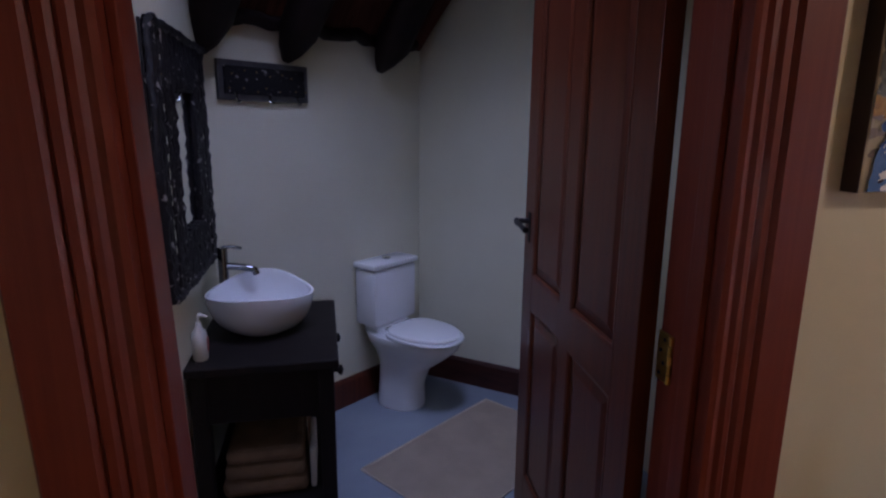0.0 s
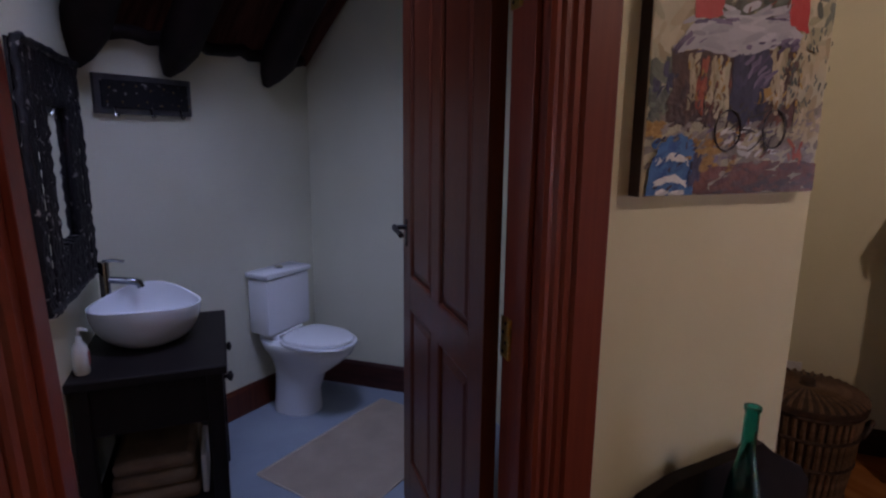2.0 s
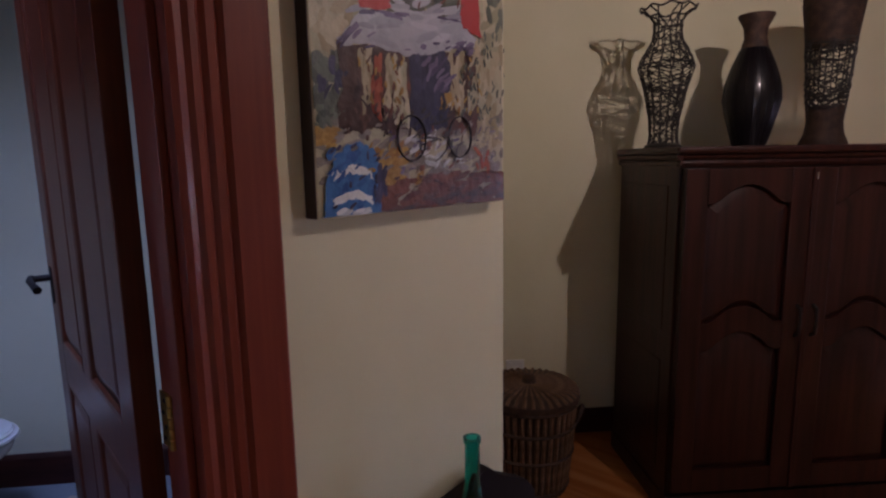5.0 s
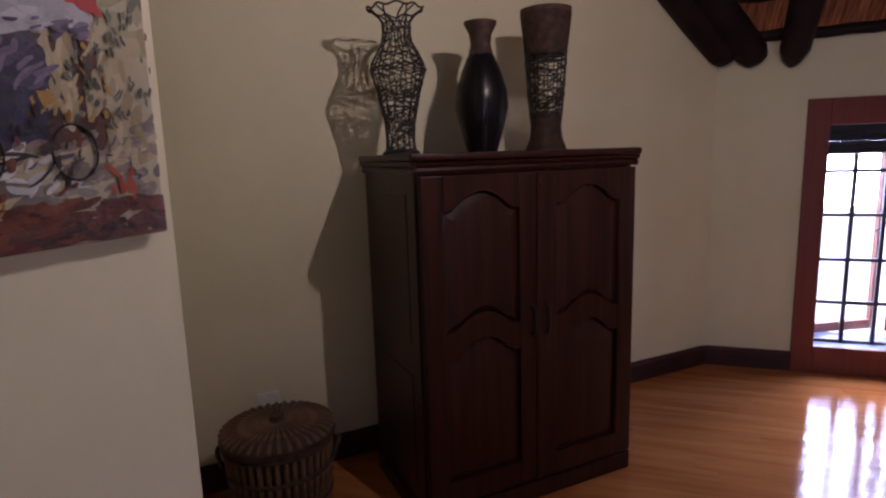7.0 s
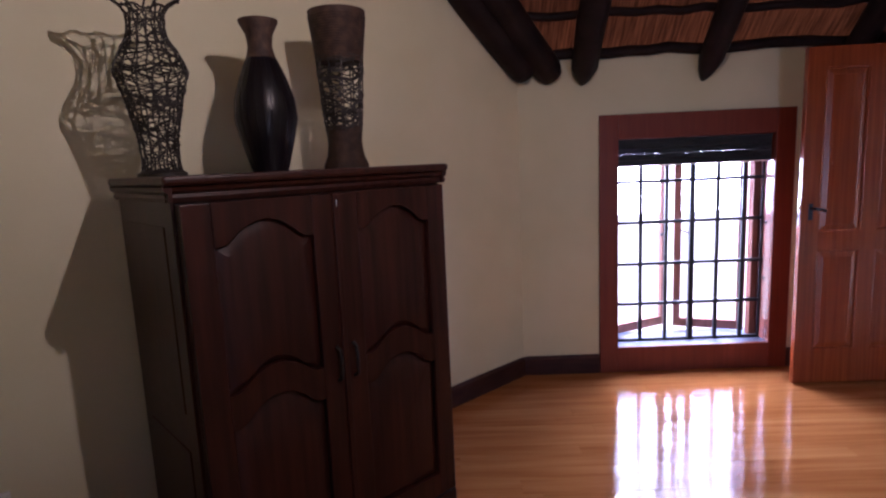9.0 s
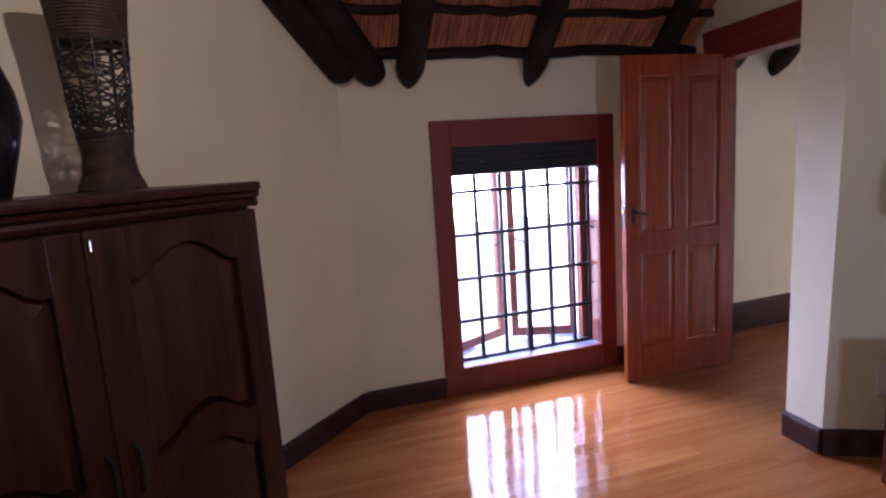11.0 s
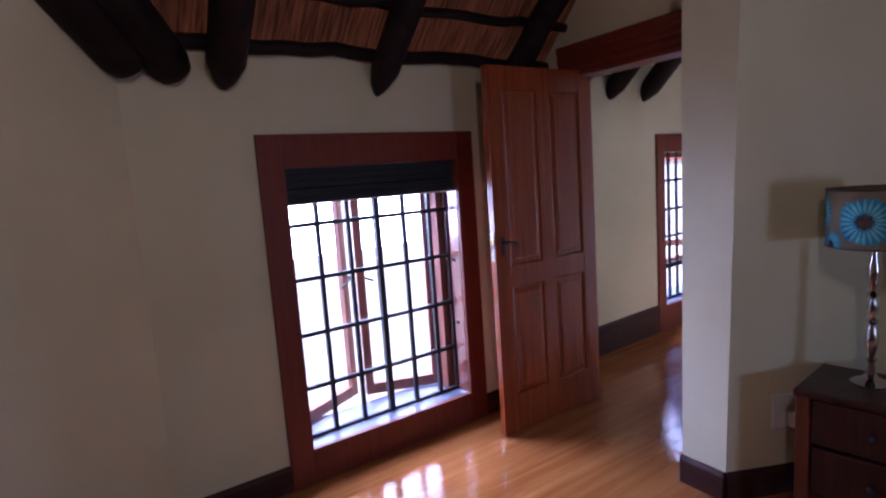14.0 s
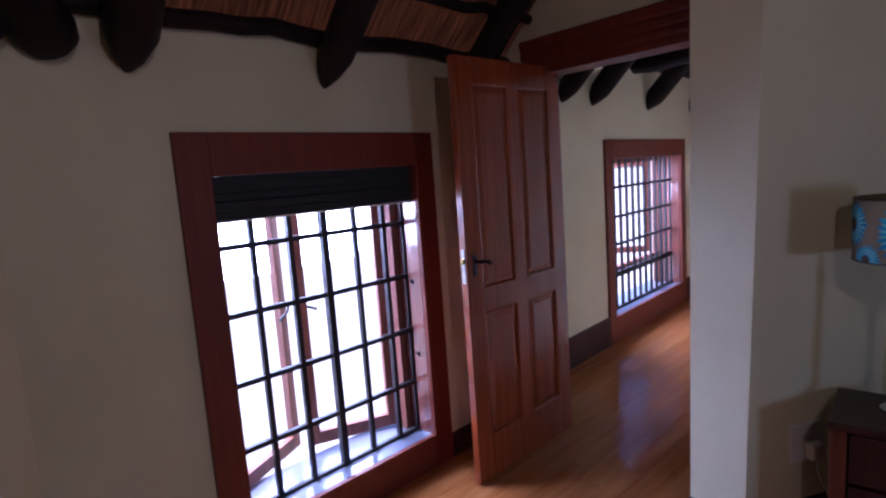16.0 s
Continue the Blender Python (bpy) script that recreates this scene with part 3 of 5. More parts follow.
def butt_hinge(parent, x, y, z, side):
    """Brass hinge leaf with its barrel and screws."""
    h = part("hinge", boxes((x - 0.0015, x + 0.0015, y, y + side * 0.036, z, z + 0.10) if side > 0 else (x - 0.0015, x + 0.0015, y - 0.036, y, z, z + 0.10)), BRASS, parent, "shiny brass butt hinge")
    bm = bmesh.new()
    for k in range(5):
        tube(bm, [(x, y - side * 0.004, z + 0.001 + k * 0.02), (x, y - side * 0.004, z + 0.019 + k * 0.02)], 0.006, 10)
    part("barrel", bm, BRASS, h, smooth=40)
    for k in range(4):
        bm = tube(bmesh.new(), [(x - 0.0015, y + side * (0.013 if k % 2 else 0.024), z + 0.014 + 0.024 * k), (x - 0.0032, y + side * (0.013 if k % 2 else 0.024), z + 0.014 + 0.024 * k)], 0.0042, 10)
        part("screw", bm, IRON, h)
    return h


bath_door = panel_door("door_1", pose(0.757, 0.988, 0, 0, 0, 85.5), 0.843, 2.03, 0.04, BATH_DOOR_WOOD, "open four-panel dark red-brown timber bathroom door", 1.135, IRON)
hinge_ob = thing("door_hinge", pose(0.76, 0.942, 0.945), "shiny brass butt hinge on the door jamb", "hinge", "brass hinges")
butt_hinge(hinge_ob, -0.002, 0.0, 0.0, 1)
hinge_ob2 = copy_thing(hinge_ob, pose(0.76, 0.942, 0.22))
hinge_ob3 = copy_thing(hinge_ob, pose(0.76, 0.942, 1.72))
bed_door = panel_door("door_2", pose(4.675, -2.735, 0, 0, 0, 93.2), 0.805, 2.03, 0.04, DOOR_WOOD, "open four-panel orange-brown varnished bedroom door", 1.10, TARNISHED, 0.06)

# ---- windows ----


def barred_window(name, m, x0, x1, z0, z1, casing, top, foot, bars, rails, thick_bar, label, outer=0.30, bar_y=0.10, bar_z=0.0, frame_y=0.21):
    """Casing on the room side, lining, sill and iron bars; x along the wall, y outward."""
    ob = thing(name, m, label, "window", kind="structure")
    for xa, xb in ((x0 - casing, x0), (x1, x1 + casing)):
        part("casing", boxes((xa, xb, -0.022, 0.004, foot, top), bevel=0.003), MAHOGANY, ob)
    part("head_casing", boxes((x0, x1, -0.0225, 0.004, z1, top), bevel=0.003), MAHOGANY, ob)
    part("apron", boxes((x0, x1, -0.0215, 0.004, foot, z0), bevel=0.003), MAHOGANY, ob)
    for xa, xb in ((x0 - 0.018, x0), (x1, x1 + 0.018)):
        part("lining", boxes((xa, xb, 0.004, outer - 0.02, z0, z1)), REVEAL, ob)
    part("head_lining", boxes((x0 - 0.018, x1 + 0.018, 0.004, outer - 0.02, z1, z1 + 0.018)), MAHOGANY, ob)
    part("window_sill", boxes((x0 - 0.018, x1 + 0.018, 0.004, outer + 0.03, z0 - 0.02, z0), bevel=0.003), SKY_SHEEN_SILL, ob)
    g = part("grille_frame", boxes((x0, x0 + 0.012, bar_y - 0.006, bar_y + 0.006, z0, z1), (x1 - 0.012, x1, bar_y - 0.006, bar_y + 0.006, z0, z1)), IRON, ob)
    part("bottom_bar", boxes((x0 + 0.012, x1 - 0.012, bar_y - 0.011, bar_y + 0.011, z0 + bar_z + 0.001, z0 + bar_z + 0.018)), IRON, g)
    for k, x in enumerate(bars):
        r = 0.016 if k == thick_bar else 0.011
        part("bar", boxes((x - r, x + r, bar_y - r, bar_y + r, z0 + bar_z, z1)), IRON, g)
    for z in rails:
        part("cross_bar", boxes((x0, x1, bar_y - 0.0115, bar_y + 0.0115, z - 0.0108, z + 0.0108)), IRON, g)
    fr = [(x0, x0 + 0.045, frame_y, frame_y + 0.06, z0, z1), (x1 - 0.045, x1, frame_y, frame_y + 0.06, z0, z1)]
    for b in fr:
        part("frame_post", boxes(b, bevel=0.003), SASH, ob)
    part("frame_head", boxes((x0 + 0.045, x1 - 0.045, frame_y, frame_y + 0.06, z1 - 0.045, z1)), SASH, ob)
    return ob


def sash(parent, m, w, h, label="brown timber casement standing open"):
    """A glazed casement: x from its hinge, z up."""
    sh = part("sash", boxes((0, 0.05, 0, 0.04, 0, h), (w - 0.05, w, 0, 0.04, 0, h), bevel=0.003), SASH, parent, label, m)
    part("bottom_rail", boxes((0.05, w - 0.05, 0.001, 0.039, 0, 0.065)), SASH, sh)
    part("top_rail", boxes((0.05, w - 0.05, 0.001, 0.039, h - 0.05, h)), SASH, sh)
    g = part("pane", boxes((0.05, w - 0.05, 0.018, 0.022, 0.065, h - 0.05)), CLEAR, sh)
    g.visible_shadow = False
    bm = tube(bmesh.new(), [(w - 0.025, -0.004, h * 0.55), (w - 0.025, -0.03, h * 0.55), (w - 0.04, -0.035, h * 0.55 - 0.02), (w - 0.11, -0.035, h * 0.55 - 0.05)], [0.007, 0.007, 0.006, 0.008], 8)
    part("catch", bm, IRON, sh, smooth=40)
    return sh


WX0, WX1, WZ0, WZ1 = 0.64, 1.645, 0.175, 1.565
win1 = barred_window("window_1", W_WIN, WX0, WX1, WZ0, WZ1, 0.122, 1.722, 0.0, [0.826 + 0.172 * k for k in range(5)], (0.442, 0.722, 1.008, 1.283), 2,
                     "low red-brown framed window with black iron bars and open casements", bar_y=0.11, bar_z=0.0, frame_y=0.15)
sash(win1, pose(WX0 + 0.03, 0.225, WZ0 + 0.012, 0, 0, 26), 0.52, 1.34)
sash(win1, pose(WX1 - 0.03, 0.265, WZ0 + 0.012, 0, 0, 160), 0.47, 1.34)
for z in (0.60, 0.98):
    bm = boxes((WX1 - 0.004, WX1, 0.055, 0.067, z - 0.014, z + 0.012), bevel=0.002)
    tube(bm, [(WX1 - 0.002, 0.06, z), (WX1 - 0.016, 0.06, z), (WX1 - 0.018, 0.06, z + 0.012)], 0.003, 8)
    part("blind_hook", bm, IRON, win1)

# folded roman blind
blind = thing("roman_blind", W_WIN, "dark blue-black slatted blind drawn up in folds", "blind")
part("headrail", boxes((WX0 + 0.004, WX1 - 0.004, 0.018, 0.055, WZ1 - 0.03, WZ1 - 0.002), bevel=0.002), BLIND, blind)
for k in range(4):
    z = WZ1 - 0.028 - 0.036 * k
    part("fold", boxes((WX0 + 0.005, WX1 - 0.005, 0.016 + 0.004 * (k % 2), 0.075 + 0.006 * (k % 2), z - (0.0347 if k == 1 else 0.0362), z + 0.001), bevel=0.006), BLIND, blind)
part("bottom_bar", boxes((WX0 + 0.005, WX1 - 0.005, 0.022, 0.07, WZ1 - 0.178, WZ1 - 0.171)), PLASTIC, blind, "pale bottom bar")
for x in (WX0 + 0.2, WX0 + 0.49, WX1 - 0.2):
    part("cord", tube(bmesh.new(), [(x, 0.013, WZ1 - 0.03), (x, 0.012, WZ1 - 0.17)], 0.0014, 6), BLIND, blind)

n_h = 11
win2 = barred_window("window_2", W_HALL, HW_IN[0], HW_IN[1], HW_IN[2], HW_IN[3], 0.11, HWIN[3], 0.0,
                     [HW_IN[0] + (HW_IN[1] - HW_IN[0]) * (k + 1) / (n_h + 1) for k in range(n_h)], (0.51, 0.535, 0.79, 1.034, 1.29), 99,
                     "red-brown framed hall window with black iron bars")
sash(win2, pose(HW_IN[0] + 0.03, 0.285, 0.54, 0, 0, 62), 0.7, 0.96)
sash(win2, pose(HW_IN[1] - 0.03, 0.325, 0.54, 0, 0, 130), 0.7, 0.96)
part("transom", boxes((HW_IN[0] + 0.045, HW_IN[1] - 0.045, 0.212, 0.268, 0.50, 0.545), bevel=0.003), SASH, win2)

# ---- cupboard and what stands on it ----
M_CUP = pose(3.304, 0.086, 0, 0, 0, CAB_A)
CW_, CD, CH = 1.05, 0.57, 1.465


def arched(x0, x1, side_z, mid_z, n=14):
    """Points of a shouldered arch from x0 to x1."""
    pts = []
    for k in range(n + 1):
        f = k / n
        b = math.sin(math.pi * min(max((f - 0.12) / 0.76, 0), 1)) ** 0.8
        pts.append((x0 + (x1 - x0) * f, side_z + (mid_z - side_z) * b))
    return pts


def cupboard_door(parent, x0, x1, handle_right):
    """Door with two arched fielded panels."""
    d = part("door", boxes((x0, x1, -0.004, 0.014, 0.105, 1.385)), DARK_WOOD, parent)
    st = 0.085
    yf, yb = -0.026, -0.004
    for xa, xb in ((x0, x0 + st), (x1 - st, x1)):
        part("stile", boxes((xa, xb, yf, yb, 0.105, 1.385), bevel=0.004), DARK_WOOD, d)
    a, b = x0 + st, x1 - st
    part("bottom_rail", boxes((a, b, yf + 0.001, yb, 0.105, 0.20)), DARK_WOOD, d)
    part("middle_rail", prism(bmesh.new(), [(a, 0.80), *arched(a, b, 0.80, 0.865)[1:-1], (b, 0.80), *arched(a, b, 0.69, 0.765)[::-1]], yf + 0.001, yb), DARK_WOOD, d)
    part("top_rail", prism(bmesh.new(), [(a, 1.385), (b, 1.385), *arched(a, b, 1.255, 1.325)[::-1]], yf + 0.001, yb), DARK_WOOD, d)
    for za, zs, zm, low in ((0.20, 0.69, 0.765, None), (0.80, 1.255, 1.325, 0.865)):
        bm = bmesh.new()
        out = ([(b, za), (a, za)] if low is None else arched(a, b, za, low)[::-1]) + arched(a, b, zs, zm)
        cx, cz = (a + b) / 2, (za + zs) / 2
        ins = [(cx + (x - cx) * 0.78, cz + (z - cz) * 0.86) for x, z in out]
        o = [bm.verts.new((x, -0.006, z)) for x, z in out]
        i = [bm.verts.new((x, -0.021, z)) for x, z in ins]
        n = len(out)
        for k in range(n):
            bm.faces.new((o[k], o[(k + 1) % n], i[(k + 1) % n], i[k]))
        bm.faces.new(i)
        part("panel", bm, DARK_WOOD, d, smooth=25)
    hx = x1 - 0.03 if handle_right else x0 + 0.03
    bm = tube(bmesh.new(), [(hx, yf, 0.86), (hx, yf - 0.022, 0.85), (hx, yf - 0.026, 0.80), (hx, yf - 0.022, 0.75), (hx, yf, 0.74)], [0.007, 0.006, 0.006, 0.006, 0.007], 10)
    part("pull_handle", bm, IRON, d, "dark metal pull handle", smooth=40)
    return d


cup = thing("cupboard", M_CUP, "tall dark-stained wooden cupboard with arched panelled doors", "cupboard")
part("carcass", boxes((-CW_ + 0.02, -0.02, 0.014, CD - 0.01, 0.08, 1.40), bevel=0.003), DARK_WOOD, cup)
part("plinth", boxes((-CW_ + 0.01, -0.01, -0.008, CD - 0.01, 0.0, 0.082), bevel=0.006), DARK_WOOD, cup)
prof = [(0, 0), (-0.010, 0), (-0.015, 0.012), (-0.010, 0.022), (-0.021, 0.030), (-0.025, 0.042), (-0.020, 0.046), (0, 0.046)]
bm = extrude_profile(bmesh.new(), prof, (-CW_ + 0.004, 0.012, 1.392), (-0.006, 0.012, 1.392), (0, 1, 0), (0, 0, 1))
part("cornice", bm, DARK_WOOD, cup)
for x, ax in ((-CW_ + 0.02, (1, 0, 0)), (-0.02, (-1, 0, 0))):
    part("side_cornice", extrude_profile(bmesh.new(), prof, (x, -0.014, 1.392), (x, CD - 0.01, 1.392), ax, (0, 0, 1)), DARK_WOOD, cup)
part("top_board", boxes((-CW_ - 0.006, 0.004, -0.028, CD, 1.438, CH), bevel=0.009), DARK_WOOD, cup)
cupboard_door(cup, -CW_ + 0.03, -CW_ / 2 - 0.003, True)
cupboard_door(cup, -CW_ / 2 + 0.003, -0.03, False)
part("centre_bead", boxes((-CW_ / 2 - 0.012, -CW_ / 2 + 0.010, -0.034, -0.026, 0.105, 1.385), bevel=0.003), DARK_WOOD, cup)
for x in (-CW_ + 0.022, -0.022):
    for z0, z1 in ((0.16, 0.62), (0.74, 1.32)):
        part("side_panel", boxes((x - 0.006, x + 0.006, 0.09, CD - 0.09, z0, z1), bevel=0.004), DARK_WOOD, cup)
bm = tube(bmesh.new(), [(-CW_ / 2 + 0.0, -0.036, 1.34), (-CW_ / 2, -0.036, 1.365)], 0.004, 8)
part("key_pin", bm, CHROME, cup, "small bright metal pin")


def radius_at(profile, z):
    for (r0, z0), (r1, z1) in zip(profile, profile[1:]):
        if z0 <= z <= z1:
            return r0 + (r1 - r0) * (z - z0) / max(z1 - z0, 1e-6)
    return profile[-1][0]


def wire_net(profile, z0, z1, count, rng, r=0.0026):
    """A tangle of thin wires wandering round a vase's outline."""
    bm = bmesh.new()
    for _ in range(count):
        a, z = rng.uniform(0, 2 * math.pi), rng.uniform(z0, z1)
        da, dz = rng.choice((-1, 1)) * rng.uniform(0.16, 0.30), rng.uniform(-0.012, 0.012)
        pts = []
        for _k in range(rng.randint(9, 15)):
            rr = radius_at(profile, min(max(z, z0), z1)) + rng.uniform(-0.004, 0.004)
            pts.append((rr * math.cos(a), rr * math.sin(a), z))
            a += da
            dz = 0.7 * dz + rng.uniform(-0.010, 0.010)
            z = min(max(z + dz, z0), z1)
        tube(bm, pts, r, 5, False)
    return bm


def on_cupboard(x, y):
    return M_CUP @ pose(x, y, CH) @ Matrix.Diagonal((1.035, 1.035, 1.04, 1))


P1 = [(0.070, 0.0), (0.055, 0.02), (0.060, 0.12), (0.085, 0.24), (0.112, 0.325), (0.097, 0.37), (0.064, 0.42), (0.054, 0.45), (0.056, 0.50), (0.074, 0.53), (0.108, 0.555)]
v1 = thing("wire_vase", on_cupboard(-0.942, 0.34) @ Matrix.Diagonal((0.96, 0.96, 0.975, 1)), "tall black wire mesh vase with a flared rim", "vase", "vases on the cupboard")
rng = random.Random(5)
part("mesh_body", wire_net(P1, 0.012, 0.50, 165, rng, 0.0020), WIRE, v1)
wire_me = mesh_of("upright_wire", tube(bmesh.new(), [(radius_at(P1, z) * math.cos(0.07 * math.sin(z * 40)), radius_at(P1, z) * math.sin(0.07 * math.sin(z * 40)), z) for z in [0.01 + 0.035 * i for i in range(15)]], 0.003, 5, False), WIRE)
for k in range(14):
    o = new("upright_wire", wire_me)
    o.parent = v1
    o.matrix_local = pose(0, 0, 0, 0, 0, 360 * k / 14)
bm = bmesh.new()
ring = []
for k in range(61):
    a = 2 * math.pi * k / 60
    ring.append(((0.108 + 0.004 * math.sin(7 * a)) * math.cos(a), (0.108 + 0.004 * math.sin(7 * a)) * math.sin(a), 0.553 + 0.006 * math.sin(9 * a)))
tube(bm, ring, 0.004, 6, False)
for k in range(16):
    a = 2 * math.pi * k / 16
    b = a + rng.choice((-1, 1)) * 0.35
    tube(bm, [(0.050 * math.cos(a), 0.050 * math.sin(a), 0.495), (0.072 * math.cos((a + b) / 2), 0.072 * math.sin((a + b) / 2), 0.528), (0.107 * math.cos(b), 0.107 * math.sin(b), 0.553)], 0.0034, 5, False)
part("flared_rim", bm, WIRE, v1)
part("foot", lathe(bmesh.new(), [(0.002, 0), (0.076, 0), (0.076, 0.010), (0.056, 0.022), (0.002, 0.022)], 28), WIRE, v1, smooth=40)

P2 = [(0.068, 0.0), (0.072, 0.02), (0.098, 0.10), (0.119, 0.185), (0.112, 0.25), (0.085, 0.33), (0.056, 0.39), (0.045, 0.43), (0.050, 0.47), (0.073, 0.51), (0.073, 0.518)]
v2 = thing("lacquer_vase", on_cupboard(-0.562, 0.34) @ Matrix.Diagonal((0.91, 0.91, 1, 1)), "glossy black bottle-shaped vase with a brown neck", "vase", "vases on the cupboard")
part("body", lathe(bmesh.new(), P2[:7] + [(0.050, 0.39), (0.002, 0.385)], 40), VASE_BLACK, v2, smooth=50)
part("neck", lathe(bmesh.new(), [(0.0565, 0.388), *P2[7:], (0.064, 0.518), (0.042, 0.46), (0.04, 0.40)], 40), DARK_WICKER, v2, "brown woven neck", smooth=50)
bm = bmesh.new()
for k in range(24):
    a = 2 * math.pi * k / 24
    tube(bm, [((radius_at(P2, z) + 0.0006) * math.cos(a), (radius_at(P2, z) + 0.0006) * math.sin(a), z) for z in (0.01, 0.06, 0.12, 0.185, 0.25, 0.32, 0.385)], 0.0016, 5, False)
part("seams", bm, VASE_BLACK, v2)

P3 = [(0.088, 0.0), (0.086, 0.012), (0.070, 0.05), (0.064, 0.10), (0.070, 0.16), (0.078, 0.24), (0.088, 0.40), (0.094, 0.46), (0.108, 0.575)]
v3 = thing("woven_vase", on_cupboard(-0.226, 0.34), "dark brown woven vase with a wire mesh band", "vase", "vases on the cupboard")
part("base", lathe(bmesh.new(), P3[:5] + [(0.062, 0.155), (0.002, 0.15)], 36), DARK_WICKER, v3, smooth=50)
part("collar", lathe(bmesh.new(), [(0.0885, 0.402), (0.094, 0.46), (0.108, 0.575), (0.110, 0.590), (0.102, 0.592), (0.089, 0.46), (0.0865, 0.404)], 36), DARK_WICKER, v3, smooth=50)
part("mesh_band", wire_net(P3, 0.15, 0.42, 95, random.Random(8)), WIRE, v3)
wire_me = mesh_of("upright_wire", tube(bmesh.new(), [(radius_at(P3, z), 0, z) for z in (0.14, 0.2, 0.3, 0.42)], 0.003, 5, False), WIRE)
for k in range(12):
    o = new("upright_wire", wire_me)
    o.parent = v3
    o.matrix_local = pose(0, 0, 0, 0, 0, 30 * k)
bm = bmesh.new()
for z in [0.008 * k for k in range(1, 18)] + [0.415 + 0.009 * k for k in range(18)]:
    r = radius_at(P3, z) + 0.0012
    tube(bm, [(r * math.cos(2 * math.pi * k / 30), r * math.sin(2 * math.pi * k / 30), z) for k in range(31)], 0.0026, 5, False)
tagged(part("weave", bm, DARK_WICKER, v3), kind="stuff")

# ---- laundry basket, socket ----
bk = thing("laundry_basket", pose(2.366, 1.318, 0) @ Matrix.Diagonal((0.94, 0.94, 1.02, 1)), "brown wicker laundry basket with a lid and side handles", "basket")
BP = [(0.170, 0.0), (0.180, 0.06), (0.198, 0.22), (0.208, 0.36), (0.212, 0.40)]
part("body", lathe(bmesh.new(), [(0.002, 0.004), *[(r - 0.006, z) for r, z in BP], (0.19, 0.398), (0.16, 0.02), (0.002, 0.02)], 40), DARK_WICKER, bk, smooth=50)
pk = None
for k in range(40):
    a = 2 * math.pi * k / 40
    me_pts = [(radius_at(BP, z), 0, z) for z in (0.004, 0.1, 0.2, 0.3, 0.4)]
    if pk is None:
        pk = mesh_of("cane", tube(bmesh.new(), me_pts, [0.010] * 5, 6), WICKER, 50)
    o = new("cane", pk)
    o.parent = bk
    o.matrix_local = pose(0, 0, 0, 0, 0, math.degrees(a))
for z in (0.03, 0.18, 0.30, 0.395):
    r = radius_at(BP, z) + 0.009
    bm = tube(bmesh.new(), [(r * math.cos(2 * math.pi * k / 40), r * math.sin(2 * math.pi * k / 40), z + 0.002 * (k % 2)) for k in range(41)], 0.007, 6, False)
    part("band", bm, DARK_WICKER, bk)
lid = part("lid", lathe(bmesh.new(), [(0.226, 0.405), (0.232, 0.415), (0.230, 0.432), (0.20, 0.448), (0.10, 0.458), (0.002, 0.462)], 48), DARK_WICKER, bk, smooth=40)
pk = None
for k in range(36):
    if pk is None:
        pk = mesh_of("lid_cane", tube(bmesh.new(), [(0.03, 0, 0.462), (0.10, 0, 0.460), (0.20, 0, 0.450), (0.229, 0, 0.434)], [0.003, 0.005, 0.008, 0.008], 6), WICKER, 50)
    o = new("lid_cane", pk)
    o.parent = lid
    o.matrix_local = pose(0, 0, 0, 0, 0, 10 * k)
part("knob", lathe(bmesh.new(), [(0.002, 0.455), (0.035, 0.462), (0.028, 0.475), (0.030, 0.484), (0.020, 0.492), (0.002, 0.494)], 20), DARK_WICKER, lid, smooth=50)
for a in (-60, 120):
    ca, sa = math.cos(radians(a)), math.sin(radians(a))
    bm = tube(bmesh.new(), [((0.216 + 0.028 * math.sin(t)) * ca - 0.055 * sa * math.cos(t), (0.216 + 0.028 * math.sin(t)) * sa + 0.055 * ca * math.cos(t), 0.32 + 0.05 * math.sin(t)) for t in [math.pi * k / 10 for k in range(11)]], 0.009, 8)
    part("handle", bm, DARK_WICKER, bk, smooth=50)

M_SOCK = W_CAB @ pose(0.03, 0, 0.046)
sk = thing("wall_socket", M_SOCK, "white plastic wall socket above the basket", "wall socket", "wall sockets")
part("plate", boxes((-0.035, 0.060, -0.012, 0, 0.290, 0.366), bevel=0.003), PLASTIC, sk)
for x in (-0.02, 0.035):
    part("switch", boxes((x, x + 0.018, -0.016, -0.011, 0.340, 0.355), bevel=0.002), PLASTIC, sk)

# ---- painting ----
def flat(name, c):
    return material(name, tuple(v * 0.75 for v in c), 0.5, color2=c, scale=26, bump=0.3, bump_scale=70, coat=0.1)


def oil(name, c, c2):
    """Oil paint whose strokes each lie somewhere between two tones."""
    m = material("paint_" + name, c, 0.42, color2=c2, scale=11, bump=0.3, bump_scale=45, band=(0.2, 0.9), spec=0.3)
    nt = m.node_tree
    ramp = next(n for n in nt.nodes if n.bl_idname == "ShaderNodeValToRGB")
    tex = ramp.inputs[0].links[0].from_node
    geo, mix = nt.nodes.new("ShaderNodeNewGeometry"), nt.nodes.new("ShaderNodeMath")
    mix.operation = "MULTIPLY_ADD"
    mix.inputs[1].default_value = 0.6
    half = nt.nodes.new("ShaderNodeMath")
    half.operation = "MULTIPLY"
    half.inputs[1].default_value = 0.55
    nt.links.new(tex.outputs[0], half.inputs[0])
    nt.links.new(geo.outputs["Random Per Island"], mix.inputs[0])
    nt.links.new(half.outputs[0], mix.inputs[2])
    nt.links.new(mix.outputs[0], ramp.inputs[0])
    return m


